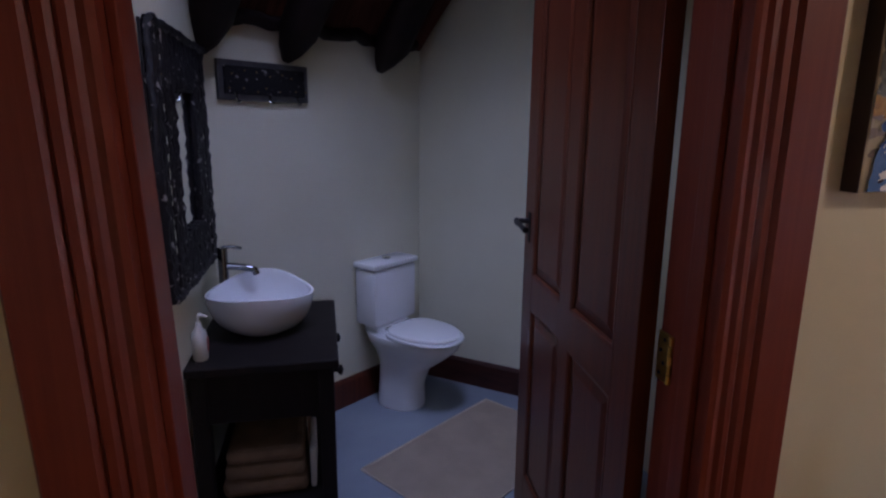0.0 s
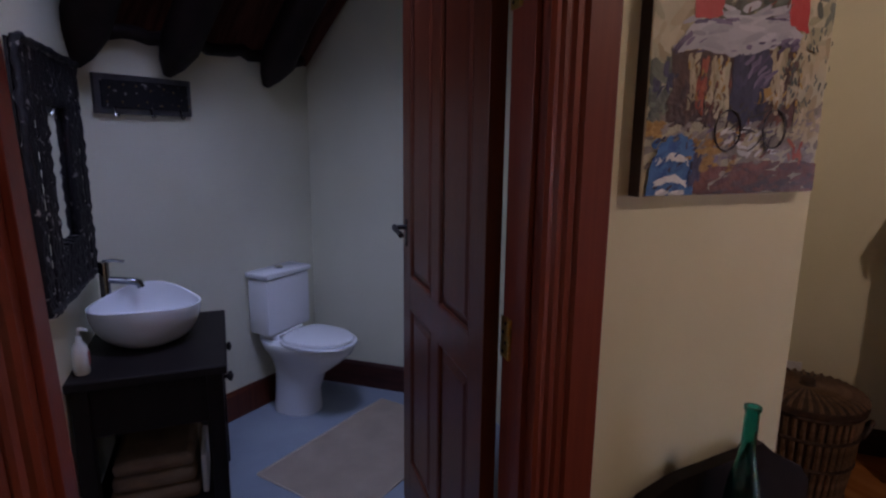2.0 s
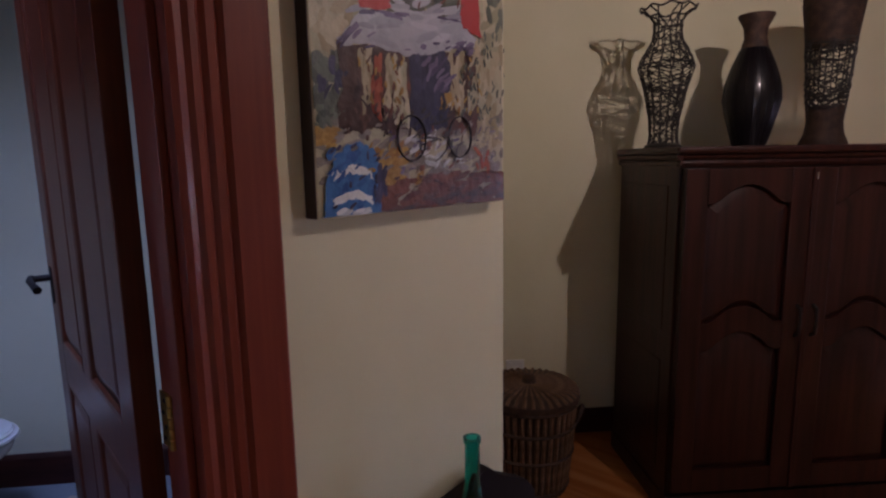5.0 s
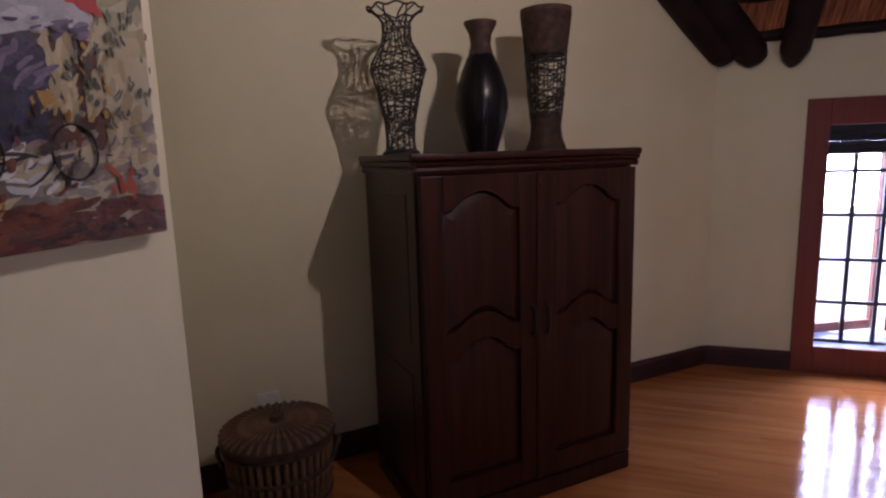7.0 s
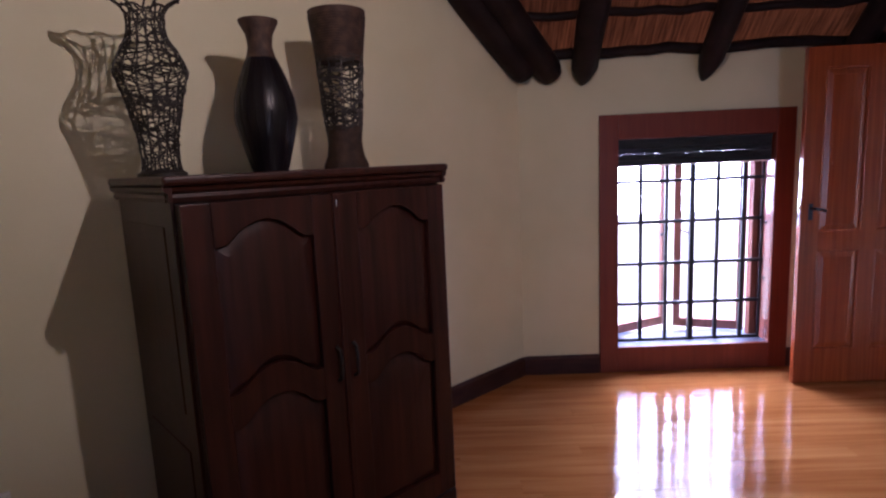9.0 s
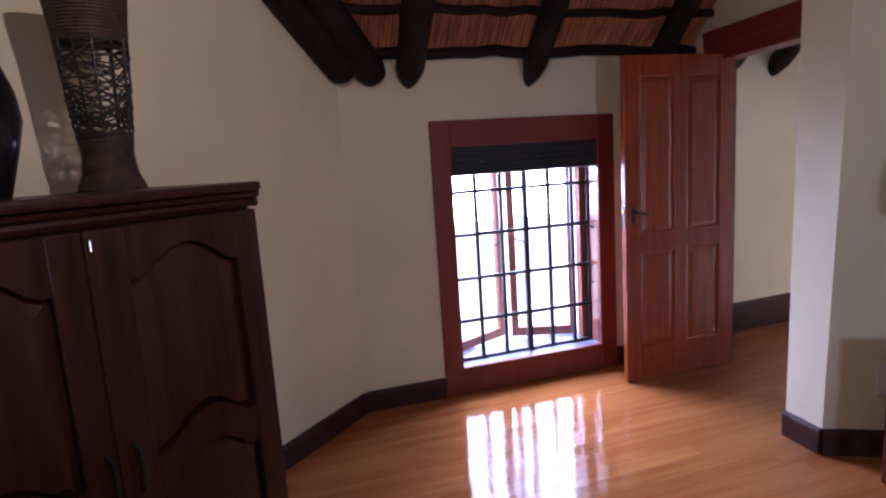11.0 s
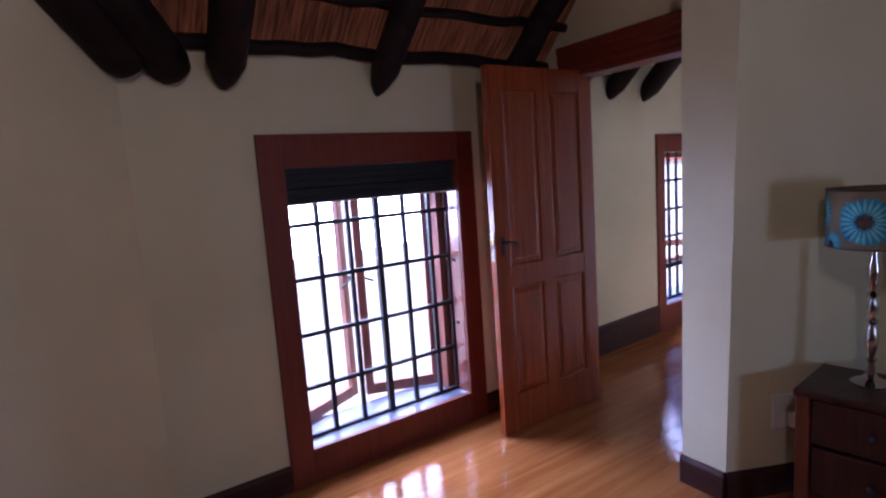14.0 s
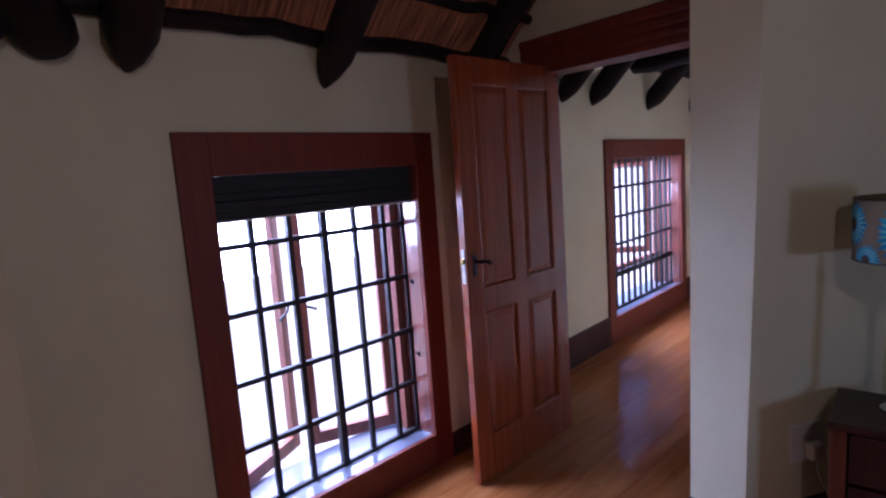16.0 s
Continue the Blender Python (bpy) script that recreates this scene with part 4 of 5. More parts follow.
OIL = {"sky": oil("sky", (0.29, 0.28, 0.17), (0.56, 0.51, 0.35)), "leaf": oil("leaf", (0.035, 0.042, 0.03), (0.13, 0.12, 0.08)), "moss": oil("moss", (0.045, 0.055, 0.045), (0.16, 0.18, 0.14)),
       "lilac": oil("lilac", (0.25, 0.25, 0.31), (0.50, 0.50, 0.55)), "violet": oil("violet", (0.06, 0.045, 0.10), (0.20, 0.16, 0.26)), "navy": oil("navy", (0.018, 0.018, 0.04), (0.06, 0.055, 0.11)),
       "red": oil("red", (0.34, 0.025, 0.025), (0.50, 0.06, 0.05)), "orange": oil("orange", (0.28, 0.04, 0.02), (0.40, 0.11, 0.05)), "cream": oil("cream", (0.29, 0.24, 0.13), (0.52, 0.45, 0.30)),
       "ochre": oil("ochre", (0.26, 0.13, 0.03), (0.44, 0.28, 0.06)), "bark": oil("bark", (0.03, 0.017, 0.015), (0.12, 0.06, 0.045)), "rust": oil("rust", (0.085, 0.026, 0.018), (0.19, 0.068, 0.036)),
       "dust": oil("dust", (0.14, 0.12, 0.10), (0.33, 0.30, 0.26)), "blue": oil("blue", (0.02, 0.06, 0.22), (0.06, 0.17, 0.42)), "white": oil("white", (0.46, 0.48, 0.50), (0.74, 0.75, 0.74)), "ink": oil("ink", (0.02, 0.018, 0.02), (0.06, 0.05, 0.055))}
CANVAS = OIL["sky"]
pic = thing("painting", pose(0.978, 0.796, 1.334), "unframed oil painting of a street stall in bright daubs", "painting")
part("canvas", boxes((0, 0.52, 0.0, 0.034, 0, 0.50), bevel=0.003), CANVAS, pic)
part("canvas_edge", boxes((-0.0015, 0.0, 0.001, 0.034, 0, 0.50)), material("canvas_edge", (0.03, 0.008, 0.007), 0.6, color2=(0.012, 0.016, 0.012), scale=3), pic, "dark painted canvas edge")


def spot(u, v):
    """From units of the painted scene (its width is 525) to metres on the canvas."""
    return min(max(u * 0.0009, 0.002), 0.518), min(max(v * 0.00065 * (1 + 0.12 * u / 525), 0.002), 0.498)


layer = itertools.count()


def smear(name, hue, u0, u1, v0, v1, count, length=26, width=9, lean=90, spread=25, seed=0):
    """Soft-ended brush strokes laid over one field of the painting."""
    r2 = random.Random(seed + int(u0 * 7 + v0 * 3))
    bm = bmesh.new()
    lie = 0.0006 + 0.00011 * next(layer)
    for _ in range(count):
        u, v = r2.uniform(u0, u1), r2.uniform(v0, v1)
        a = radians(lean + r2.uniform(-spread, spread))
        w, h, bow = length * r2.uniform(0.5, 1.1), width * r2.uniform(0.5, 1.2), r2.uniform(-0.25, 0.25)
        ring = []
        for k in range(14):
            t = 2 * math.pi * k / 14
            x, z = w * math.copysign(abs(math.cos(t)) ** 0.7, math.cos(t)), h * math.sin(t) * r2.uniform(0.85, 1.1)
            z += bow * x * x / w
            ring.append(spot(u + x * math.cos(a) - z * math.sin(a), v + x * math.sin(a) + z * math.cos(a)))
        y = -lie - r2.uniform(0, 0.0001)
        cx, cz = spot(u, v)
        c = bm.verts.new((cx, y - 0.0004, cz))
        rim = [bm.verts.new((x, y, z)) for x, z in ring]
        for k in range(14):
            bm.faces.new((c, rim[k], rim[(k + 1) % 14]))
    tagged(part(name, bm, OIL[hue], pic, "loose brush strokes of oil paint", smooth=60), kind="stuff")


def shape(name, hue, pts, seed=1, wob=4):
    """One painted form with an uneven brushed outline."""
    r2 = random.Random(seed)
    ring = []
    for (x0, z0), (x1, z1) in zip(pts, pts[1:] + pts[:1]):
        for k in range(6):
            ring.append(spot(x0 + (x1 - x0) * k / 6 + r2.uniform(-wob, wob), z0 + (z1 - z0) * k / 6 + r2.uniform(-wob, wob)))
    y = 0.0006 + 0.00011 * next(layer)
    part(name, prism(bmesh.new(), ring, -y, -y + 0.0004), OIL[hue], pic)


smear("sky_brushwork", "sky", 0, 580, 400, 820, 150, 60, 22, 70, 60, 1)
smear("pale_brushwork", "cream", 0, 120, 420, 800, 26, 50, 16, 80, 40, 2)
smear("pale_brushwork", "cream", 440, 580, 200, 500, 22, 44, 15, 90, 30, 2)
shape("tree_mass", "leaf", [(195, 540), (190, 800), (415, 800), (412, 545)], 3, 10)
smear("leaf_brushwork", "leaf", 200, 410, 550, 810, 70, 30, 13, 60, 60, 3)
smear("moss_brushwork", "moss", 210, 400, 560, 800, 22, 24, 10, 60, 60, 4)
smear("moss_brushwork", "moss", 450, 580, 520, 800, 22, 40, 14, 90, 30, 4)
smear("moss_brushwork", "moss", 0, 90, 270, 420, 34, 36, 15, 85, 30, 5)
smear("dust_brushwork", "dust", 0, 580, 95, 260, 110, 34, 13, 10, 35, 6)
smear("moss_brushwork", "moss", 0, 90, 225, 300, 16, 24, 9, 80, 40, 6)
smear("shade_brushwork", "navy", 10, 80, 270, 400, 9, 26, 8, 85, 25, 6)
smear("ochre_brushwork", "ochre", 0, 60, 195, 235, 14, 26, 10, 20, 40, 7)
shape("stall_shade", "bark", [(62, 230), (64, 455), (230, 455), (470, 440), (480, 250), (300, 235)], 8, 8)
smear("shade_brushwork", "bark", 66, 470, 240, 440, 60, 46, 12, 90, 20, 8)
smear("hanging_cloth", "cream", 112, 138, 280, 440, 16, 44, 9, 90, 9, 9)
smear("hanging_cloth", "cream", 175, 195, 280, 420, 12, 44, 8, 90, 9, 9)
smear("hanging_cloth", "sky", 205, 240, 260, 400, 18, 46, 9, 90, 9, 10)
smear("hanging_cloth", "cream", 372, 420, 280, 440, 22, 46, 9, 90, 10, 11)
smear("hanging_cloth", "cream", 440, 480, 300, 430, 10, 36, 8, 80, 20, 12)
smear("red_cloth", "orange", 144, 168, 290, 400, 9, 46, 9, 90, 5, 13)
shape("dark_block", "navy", [(248, 235), (250, 450), (365, 452), (380, 360), (345, 240), (300, 215)], 14, 6)
smear("block_brushwork", "navy", 255, 370, 250, 440, 22, 40, 12, 88, 18, 14)
smear("violet_brushwork", "violet", 290, 378, 335, 420, 14, 30, 7, 50, 25, 15)
shape("yellow_patch", "ochre", [(330, 290), (345, 325), (378, 338), (384, 315), (355, 285)], 16, 4)
shape("awning", "lilac", [(58, 462), (122, 538), (215, 545), (410, 535), (470, 490), (462, 470), (402, 462), (312, 440), (232, 432), (142, 458), (80, 448)], 17, 4)
smear("awning_brushwork", "lilac", 100, 430, 465, 580, 44, 40, 11, 5, 25, 17)
smear("violet_brushwork", "violet", 120, 440, 532, 544, 13, 26, 6, 0, 12, 18)
smear("violet_brushwork", "violet", 58, 110, 455, 500, 5, 30, 6, 48, 10, 18)
smear("violet_brushwork", "violet", 405, 470, 455, 485, 7, 28, 7, 30, 20, 18)
shape("red_square", "red", [(115, 545), (116, 636), (196, 640), (198, 552)], 19, 5)
shape("red_square", "red", [(412, 530), (415, 612), (482, 615), (486, 500), (450, 505)], 20, 5)
smear("pale_brushwork", "white", 235, 420, 125, 215, 24, 22, 8, 20, 50, 21)
smear("ochre_brushwork", "ochre", 150, 225, 85, 190, 28, 30, 12, 40, 50, 22)
smear("rust_brushwork", "rust", 170, 580, 0, 95, 80, 40, 15, 8, 25, 23)
smear("bark_brushwork", "bark", 170, 580, 0, 40, 24, 40, 11, 5, 20, 24)
smear("pale_brushwork", "cream", 462, 580, 175, 245, 14, 26, 11, 60, 50, 25)
smear("red_brushwork", "orange", 470, 520, 110, 165, 8, 22, 7, 100, 40, 26)
for u, v, ru, rv in ((248, 205, 42, 64), (405, 205, 40, 60)):
    bm = bmesh.new()
    pts = [spot(u + ru * math.cos(2 * math.pi * k / 28), v + rv * math.sin(2 * math.pi * k / 28)) for k in range(29)]
    r2 = random.Random(u)
    tube(bm, [(x, -0.0058, z) for x, z in pts], [r2.uniform(0.0008, 0.0030) for _ in pts], 6, False)
    part("painted_wheel", bm, OIL["ink"], pic)
smear("ink_brushwork", "ink", 255, 400, 150, 260, 9, 40, 4, 50, 60, 27)
shape("blue_mound", "blue", [(12, 2), (22, 90), (40, 150), (70, 190), (105, 200), (140, 178), (165, 100), (155, 2)], 28, 4)
smear("mound_brushwork", "blue", 30, 150, 10, 180, 30, 26, 9, 70, 50, 28)
smear("mound_shadow", "navy", 135, 172, 10, 110, 9, 34, 7, 80, 15, 29)
for v in (122, 52):
    bend = [(34, v), (60, v + 16), (95, v + 17), (130, v - 2), (136, v - 28), (112, v - 12), (70, v - 6), (36, v - 22)]
    shape("white_stripe", "white", bend, v, 3)
smear("white_brushwork", "white", 50, 120, 3, 20, 8, 20, 7, 10, 30, 30)

# fine dabs that break up the larger strokes
for hue, u0, u1, v0, v1, n, lean, seed in (
        ("dust", 60, 580, 110, 250, 30, 15, 41), ("violet", 180, 560, 110, 230, 16, 30, 42), ("ochre", 120, 300, 70, 200, 22, 40, 43),
        ("rust", 230, 420, 110, 240, 18, 60, 44), ("bark", 70, 250, 200, 300, 26, 80, 46), ("ochre", 110, 240, 280, 430, 16, 88, 47),
        ("rust", 130, 240, 250, 420, 12, 88, 48), ("bark", 105, 240, 260, 440, 16, 88, 49), ("ink", 270, 400, 170, 300, 20, 60, 51),
        ("ochre", 380, 480, 270, 440, 14, 85, 52), ("moss", 390, 500, 270, 440, 20, 85, 53), ("moss", 470, 580, 250, 520, 30, 88, 54),
        ("violet", 90, 460, 445, 480, 14, 12, 57), ("rust", 200, 420, 550, 700, 20, 60, 58), ("bark", 200, 580, 20, 100, 30, 10, 59),
        ("navy", 25, 165, 20, 190, 14, 60, 61)):
    smear("fine_brushwork", hue, u0, u1, v0, v1, n, 13, 4.2, lean, 35, seed)

# ---- chair with the bottle ----
ch = thing("hall_chair", pose(1.30, 0.60, 0), "dark carved wooden chair with a humped back", "chair")
hump = [(-0.30, 0.46), (-0.30, 0.56), (-0.26, 0.62), (-0.16, 0.655), (0.0, 0.672), (0.055, 0.677), (0.07, 0.695), (0.105, 0.700), (0.125, 0.682), (0.16, 0.655), (0.26, 0.60), (0.30, 0.55), (0.30, 0.46)]
part("backrest", prism(bmesh.new(), hump, 0.165, 0.20), BLACK_WOOD, ch)
part("seat", boxes((-0.26, 0.26, -0.26, 0.20, 0.43, 0.47), bevel=0.012), BLACK_WOOD, ch)
for x in (-0.235, 0.235):
    for y in (-0.235, 0.175):
        part("leg", boxes((x - 0.02, x + 0.02, y - 0.02, y + 0.02, 0, 0.432), bevel=0.004), BLACK_WOOD, ch)
bt = thing("glass_bottle", pose(1.262, 0.695, 0.4705), "tall teal glass bottle standing on the chair", "bottle")
outer = [(0.036, 0.0), (0.040, 0.006), (0.040, 0.15), (0.034, 0.20), (0.022, 0.25), (0.0165, 0.29), (0.016, 0.375), (0.019, 0.378), (0.019, 0.387)]
inner = [(0.012, 0.387), (0.012, 0.29), (0.018, 0.25), (0.030, 0.20), (0.036, 0.15), (0.036, 0.012), (0.002, 0.008)]
part("bottle_glass", lathe(bmesh.new(), outer + inner, 36), TEAL, bt, smooth=50)

# ---- bedside table, lamp, socket ----
tb = thing("bedside_table", pose(3.322, -2.685, 0, 0, 0, 9), "dark red-brown wooden bedside table with drawers", "bedside table")
TW, TD, TH = 0.50, 0.35, 0.58
part("tabletop", boxes((-TW - 0.02, 0.006, -0.01, TD + 0.008, TH - 0.028, TH), bevel=0.007), DARK_WOOD, tb)
for x in (-TW, -0.05):
    for y in (0.0, TD - 0.05):
        part("post", boxes((x, x + 0.05, y, y + 0.05, 0, TH - 0.028), bevel=0.004), BATH_DOOR_WOOD, tb)
part("side_board", boxes((-0.04, -0.02, 0.05, TD - 0.05, 0.16, TH - 0.03)), DARK_WOOD, tb)
part("side_board", boxes((-TW + 0.02, -TW + 0.04, 0.05, TD - 0.05, 0.16, TH - 0.03)), DARK_WOOD, tb)
part("back_board", boxes((-TW + 0.05, -0.05, 0.01, 0.025, 0.16, TH - 0.03)), DARK_WOOD, tb)
for z0, z1 in ((0.17, 0.355), (0.37, 0.545)):
    dr = part("drawer", boxes((-TW + 0.055, -0.055, 0.05, TD - 0.004, z0, z1), bevel=0.005), DARK_WOOD, tb)
    part("knob", lathe(bmesh.new(), [(0.002, 0), (0.007, 0), (0.007, 0.012), (0.014, 0.018), (0.013, 0.026), (0.002, 0.030)], 18, pose(-TW / 2, TD - 0.004, (z0 + z1) / 2, -90, 0, 0)), IRON, dr, smooth=50)

SHADE = material("shade_cloth", (0.17, 0.13, 0.075), 0.85, color2=(0.23, 0.18, 0.105), scale=12, bump=0.3, bump_scale=300, spec=0.1)
PETAL = material("blue_petal", (0.015, 0.17, 0.34), 0.8, color2=(0.05, 0.36, 0.52), scale=30, spec=0.1)
PETAL_LIGHT = material("pale_petal", (0.12, 0.42, 0.48), 0.8, color2=(0.27, 0.55, 0.58), scale=30, spec=0.1)
SEED = material("flower_centre", (0.05, 0.035, 0.03), 0.8, color2=(0.10, 0.07, 0.05), scale=60, spec=0.1)
tl = thing("table_lamp", pose(3.11, -2.575, TH), "table lamp with a turned silver stem and blue flowered shade", "table lamp")
part("base", lathe(bmesh.new(), [(0.002, 0), (0.062, 0), (0.064, 0.008), (0.050, 0.018), (0.026, 0.028), (0.016, 0.045)], 36), CHROME, tl, smooth=40)
stem = [(0.014, 0.04), (0.012, 0.09), (0.020, 0.10), (0.010, 0.112), (0.020, 0.15), (0.022, 0.19), (0.011, 0.235), (0.021, 0.25), (0.012, 0.262), (0.019, 0.30), (0.010, 0.34), (0.021, 0.352), (0.011, 0.365), (0.020, 0.42), (0.020, 0.45), (0.010, 0.50), (0.010, 0.56)]
part("stem", lathe(bmesh.new(), stem, 28), CHROME, tl, smooth=35)
RS, Z0S, Z1S = 0.155, 0.540, 0.750
sh = part("shade", lathe(bmesh.new(), [(RS, Z0S), (RS, Z1S), (RS - 0.003, Z1S), (RS - 0.003, Z0S), (RS, Z0S)][:4], 64), SHADE, tl, "drum shade printed with blue flowers", smooth=40)
for z in (Z0S, Z1S):
    part("rim_wire", tube(bmesh.new(), [(RS * math.cos(2 * math.pi * k / 48), RS * math.sin(2 * math.pi * k / 48), z) for k in range(49)], 0.003, 6, False), IRON, sh)


def on_shade(a0, z0, u, v, lift):
    a = a0 + u / RS
    return ((RS + lift) * math.cos(a), (RS + lift) * math.sin(a), z0 + v)


def petal(bm, a0, zc, ang, r0, r1, w, lift):
    n = 6
    left, right = [], []
    for k in range(n + 1):
        f = k / n
        r = r0 + (r1 - r0) * f
        h = w * math.sin(math.pi * (0.12 + 0.86 * f)) * 0.5
        for lst, s in ((left, 1), (right, -1)):
            u, v = r * math.cos(ang) - s * h * math.sin(ang), r * math.sin(ang) + s * h * math.cos(ang)
            lst.append(bm.verts.new(on_shade(a0, zc, u, min(max(v, Z0S - zc + 0.003), Z1S - zc - 0.003), lift)))
    for k in range(n):
        bm.faces.new((left[k], left[k + 1], right[k + 1], right[k]))


for a_deg, dz, sc in ((99, -0.005, 1.05), (28, 0.02, 0.9), (54, -0.095, 0.6), (178, 0.04, 0.9), (165, -0.075, 0.6), (250, 0.0, 1.0), (320, 0.03, 0.9)):
    a0, zc = radians(a_deg), (Z0S + Z1S) / 2 + dz
    bm = bmesh.new()
    for k in range(22):
        petal(bm, a0, zc, 2 * math.pi * k / 22, 0.024 * sc, 0.088 * sc * (1 + 0.08 * math.sin(k * 5)), 0.018 * sc, 0.0012)
    part("printed_flower", bm, PETAL, sh)
    bm = bmesh.new()
    for k in range(22):
        petal(bm, a0, zc, 2 * math.pi * (k + 0.5) / 22, 0.03 * sc, 0.080 * sc, 0.009 * sc, 0.0018)
    part("printed_petals", bm, PETAL_LIGHT, sh)
    bm = bmesh.new()
    for k in range(8):
        petal(bm, a0, zc, 2 * math.pi * k / 8, 0.0, 0.028 * sc, 0.026 * sc, 0.0024)
    part("printed_centre", bm, SEED, sh)

M_PLUG = W_SIDE @ pose(0.205, -0.013, 0.05)
ps = thing("wall_socket", M_PLUG, "white plastic wall socket with a plug in it", "wall socket", "wall sockets")
part("plate", boxes((0.0, 0.165, -0.012, 0, 0.255, 0.405), bevel=0.003), PLASTIC, ps)
part("switch", boxes((0.03, 0.045, -0.017, -0.011, 0.34, 0.365), bevel=0.002), PLASTIC, ps)
pg = part("plug", boxes((0.065, 0.125, -0.055, -0.012, 0.265, 0.335), bevel=0.01), PLASTIC, ps)
part("flex", tube(bmesh.new(), [(0.095, -0.04, 0.268), (0.10, -0.05, 0.20), (0.16, -0.045, 0.10), (0.26, -0.04, 0.05), (0.34, -0.05, 0.04)], 0.0035, 8), PLASTIC, pg, smooth=50)

# ---- bathroom ----
# washstand
vn = thing("washstand", pose(-0.33, 1.77, 0), "black-stained wooden washstand with a drawer and low shelf", "washstand")
VW, VD, VH = 0.46, 0.64, 0.70
part("top", boxes((0.0, VW + 0.012, -0.012, VD + 0.012, VH - 0.032, VH), bevel=0.006), BLACK_WOOD, vn)
for x in (0.012, VW - 0.055):
    for y in (0.0, VD - 0.05):
        part("leg", boxes((x, x + 0.05, y, y + 0.05, 0, VH - 0.032), bevel=0.004), BLACK_WOOD, vn)
part("end_apron", boxes((0.062, VW - 0.055, 0.012, 0.03, 0.50, VH - 0.033)), BLACK_WOOD, vn)
part("end_apron", boxes((0.062, VW - 0.055, VD - 0.03, VD - 0.012, 0.50, VH - 0.033)), BLACK_WOOD, vn)
part("back_apron", boxes((0.014, 0.034, 0.05, VD - 0.05, 0.50, VH - 0.033)), BLACK_WOOD, vn)
dr = part("drawer_front", boxes((VW - 0.03, VW - 0.004, 0.06, VD - 0.06, 0.51, VH - 0.04), bevel=0.005), BLACK_WOOD, vn)
for y in (0.16, 0.48):
    part("knob", lathe(bmesh.new(), [(0.002, 0), (0.007, 0), (0.008, 0.014), (0.018, 0.020), (0.018, 0.030), (0.002, 0.036)], 18, pose(VW - 0.005, y, 0.59, 0, 90, 0)), BLACK_WOOD, dr, smooth=50)
part("low_shelf", boxes((0.014, VW - 0.008, 0.004, VD - 0.004, 0.17, 0.195), bevel=0.004), BLACK_WOOD, vn)
tw = thing("towel_stack", pose(-0.33, 1.77, 0.195), "folded brown towels stacked on the low shelf", "towels")
for k, (x0, x1, h) in enumerate(((0.075, 0.36, 0.062), (0.085, 0.35, 0.058), (0.09, 0.345, 0.05))):
    z = (0.0, 0.064, 0.123)[k]
    part("towel", boxes((x0, x1, 0.05, 0.52, z, z + h), bevel=0.022), TOWEL, tw)
wt = thing("white_towel", pose(-0.33, 1.77, 0.195), "small white cloth standing beside the towels", "towel")
part("cloth", boxes((0.365, 0.385, 0.07, 0.30, 0.0, 0.15), bevel=0.008), PAPER, wt)

# vessel basin with a swept rim
bs = thing("vessel_basin", pose(-0.125, 2.085, VH) @ Matrix.Diagonal((0.9, 0.9, 0.97, 1)), "white ceramic vessel basin with a swept pointed rim", "basin")


def basin_mesh():
    bm = bmesh.new()
    n, rings = 56, []

    def point(f, a, inset):
        c, s = math.cos(a), math.sin(a)
        sweep = 0.150 + 0.034 * (s * s) + 0.018 * s
        tip = 1 + 0.19 * c ** 6
        rx, ry = 0.176 * tip, 0.18
        g = math.sin(f * math.pi / 2) ** 0.75
        rim_h = sweep
        z = rim_h * (1 - math.cos(f * math.pi / 2)) ** 0.85
        b = 0.34
        return ((rx - inset) * (b + (1 - b) * g) * c, (ry - inset) * (b + (1 - b) * g) * s, z + (0.012 if inset else 0) * (1 - f))

    for f in (0, 0.15, 0.3, 0.45, 0.6, 0.75, 0.9, 1.0):
        rings.append([bm.verts.new(point(f, 2 * math.pi * k / n, 0)) for k in range(n)])
    for f in (1.0, 0.9, 0.75, 0.6, 0.45, 0.3, 0.15, 0.0):
        rings.append([bm.verts.new(Vector(point(f, 2 * math.pi * k / n, 0.009))) for k in range(n)])
    for a, b in zip(rings, rings[1:]):
        for k in range(n):
            bm.faces.new((a[k], a[(k + 1) % n], b[(k + 1) % n], b[k]))
    bm.faces.new(rings[0][::-1])
    bm.faces.new(rings[-1])
    return bm


part("bowl", basin_mesh(), CERAMIC, bs, smooth=60)
part("waste", lathe(bmesh.new(), [(0.002, 0.013), (0.022, 0.013), (0.022, 0.017), (0.002, 0.018)], 20), CHROME, bs, smooth=40)

tp = thing("basin_tap", pose(-0.265, 2.20, VH), "tall chrome basin mixer tap with a lever", "tap")
part("body", lathe(bmesh.new(), [(0.026, 0), (0.026, 0.006), (0.018, 0.01), (0.018, 0.285), (0.016, 0.29), (0.002, 0.292)], 24), DIM_ROOM_CHROME, tp, smooth=40)
part("spout", tube(bmesh.new(), [(0.0, 0.0, 0.222), (0.05, 0.0, 0.216), (0.095, 0.0, 0.208), (0.112, 0.0, 0.202), (0.118, 0.0, 0.184)], [0.013, 0.013, 0.013, 0.014, 0.013], 14), DIM_ROOM_CHROME, tp, smooth=50)
part("lever", tube(bmesh.new(), [(0.0, 0.0, 0.288), (0.03, 0.0, 0.294), (0.07, 0.0, 0.286)], [0.010, 0.006, 0.005], 10), DIM_ROOM_CHROME, tp, smooth=50)

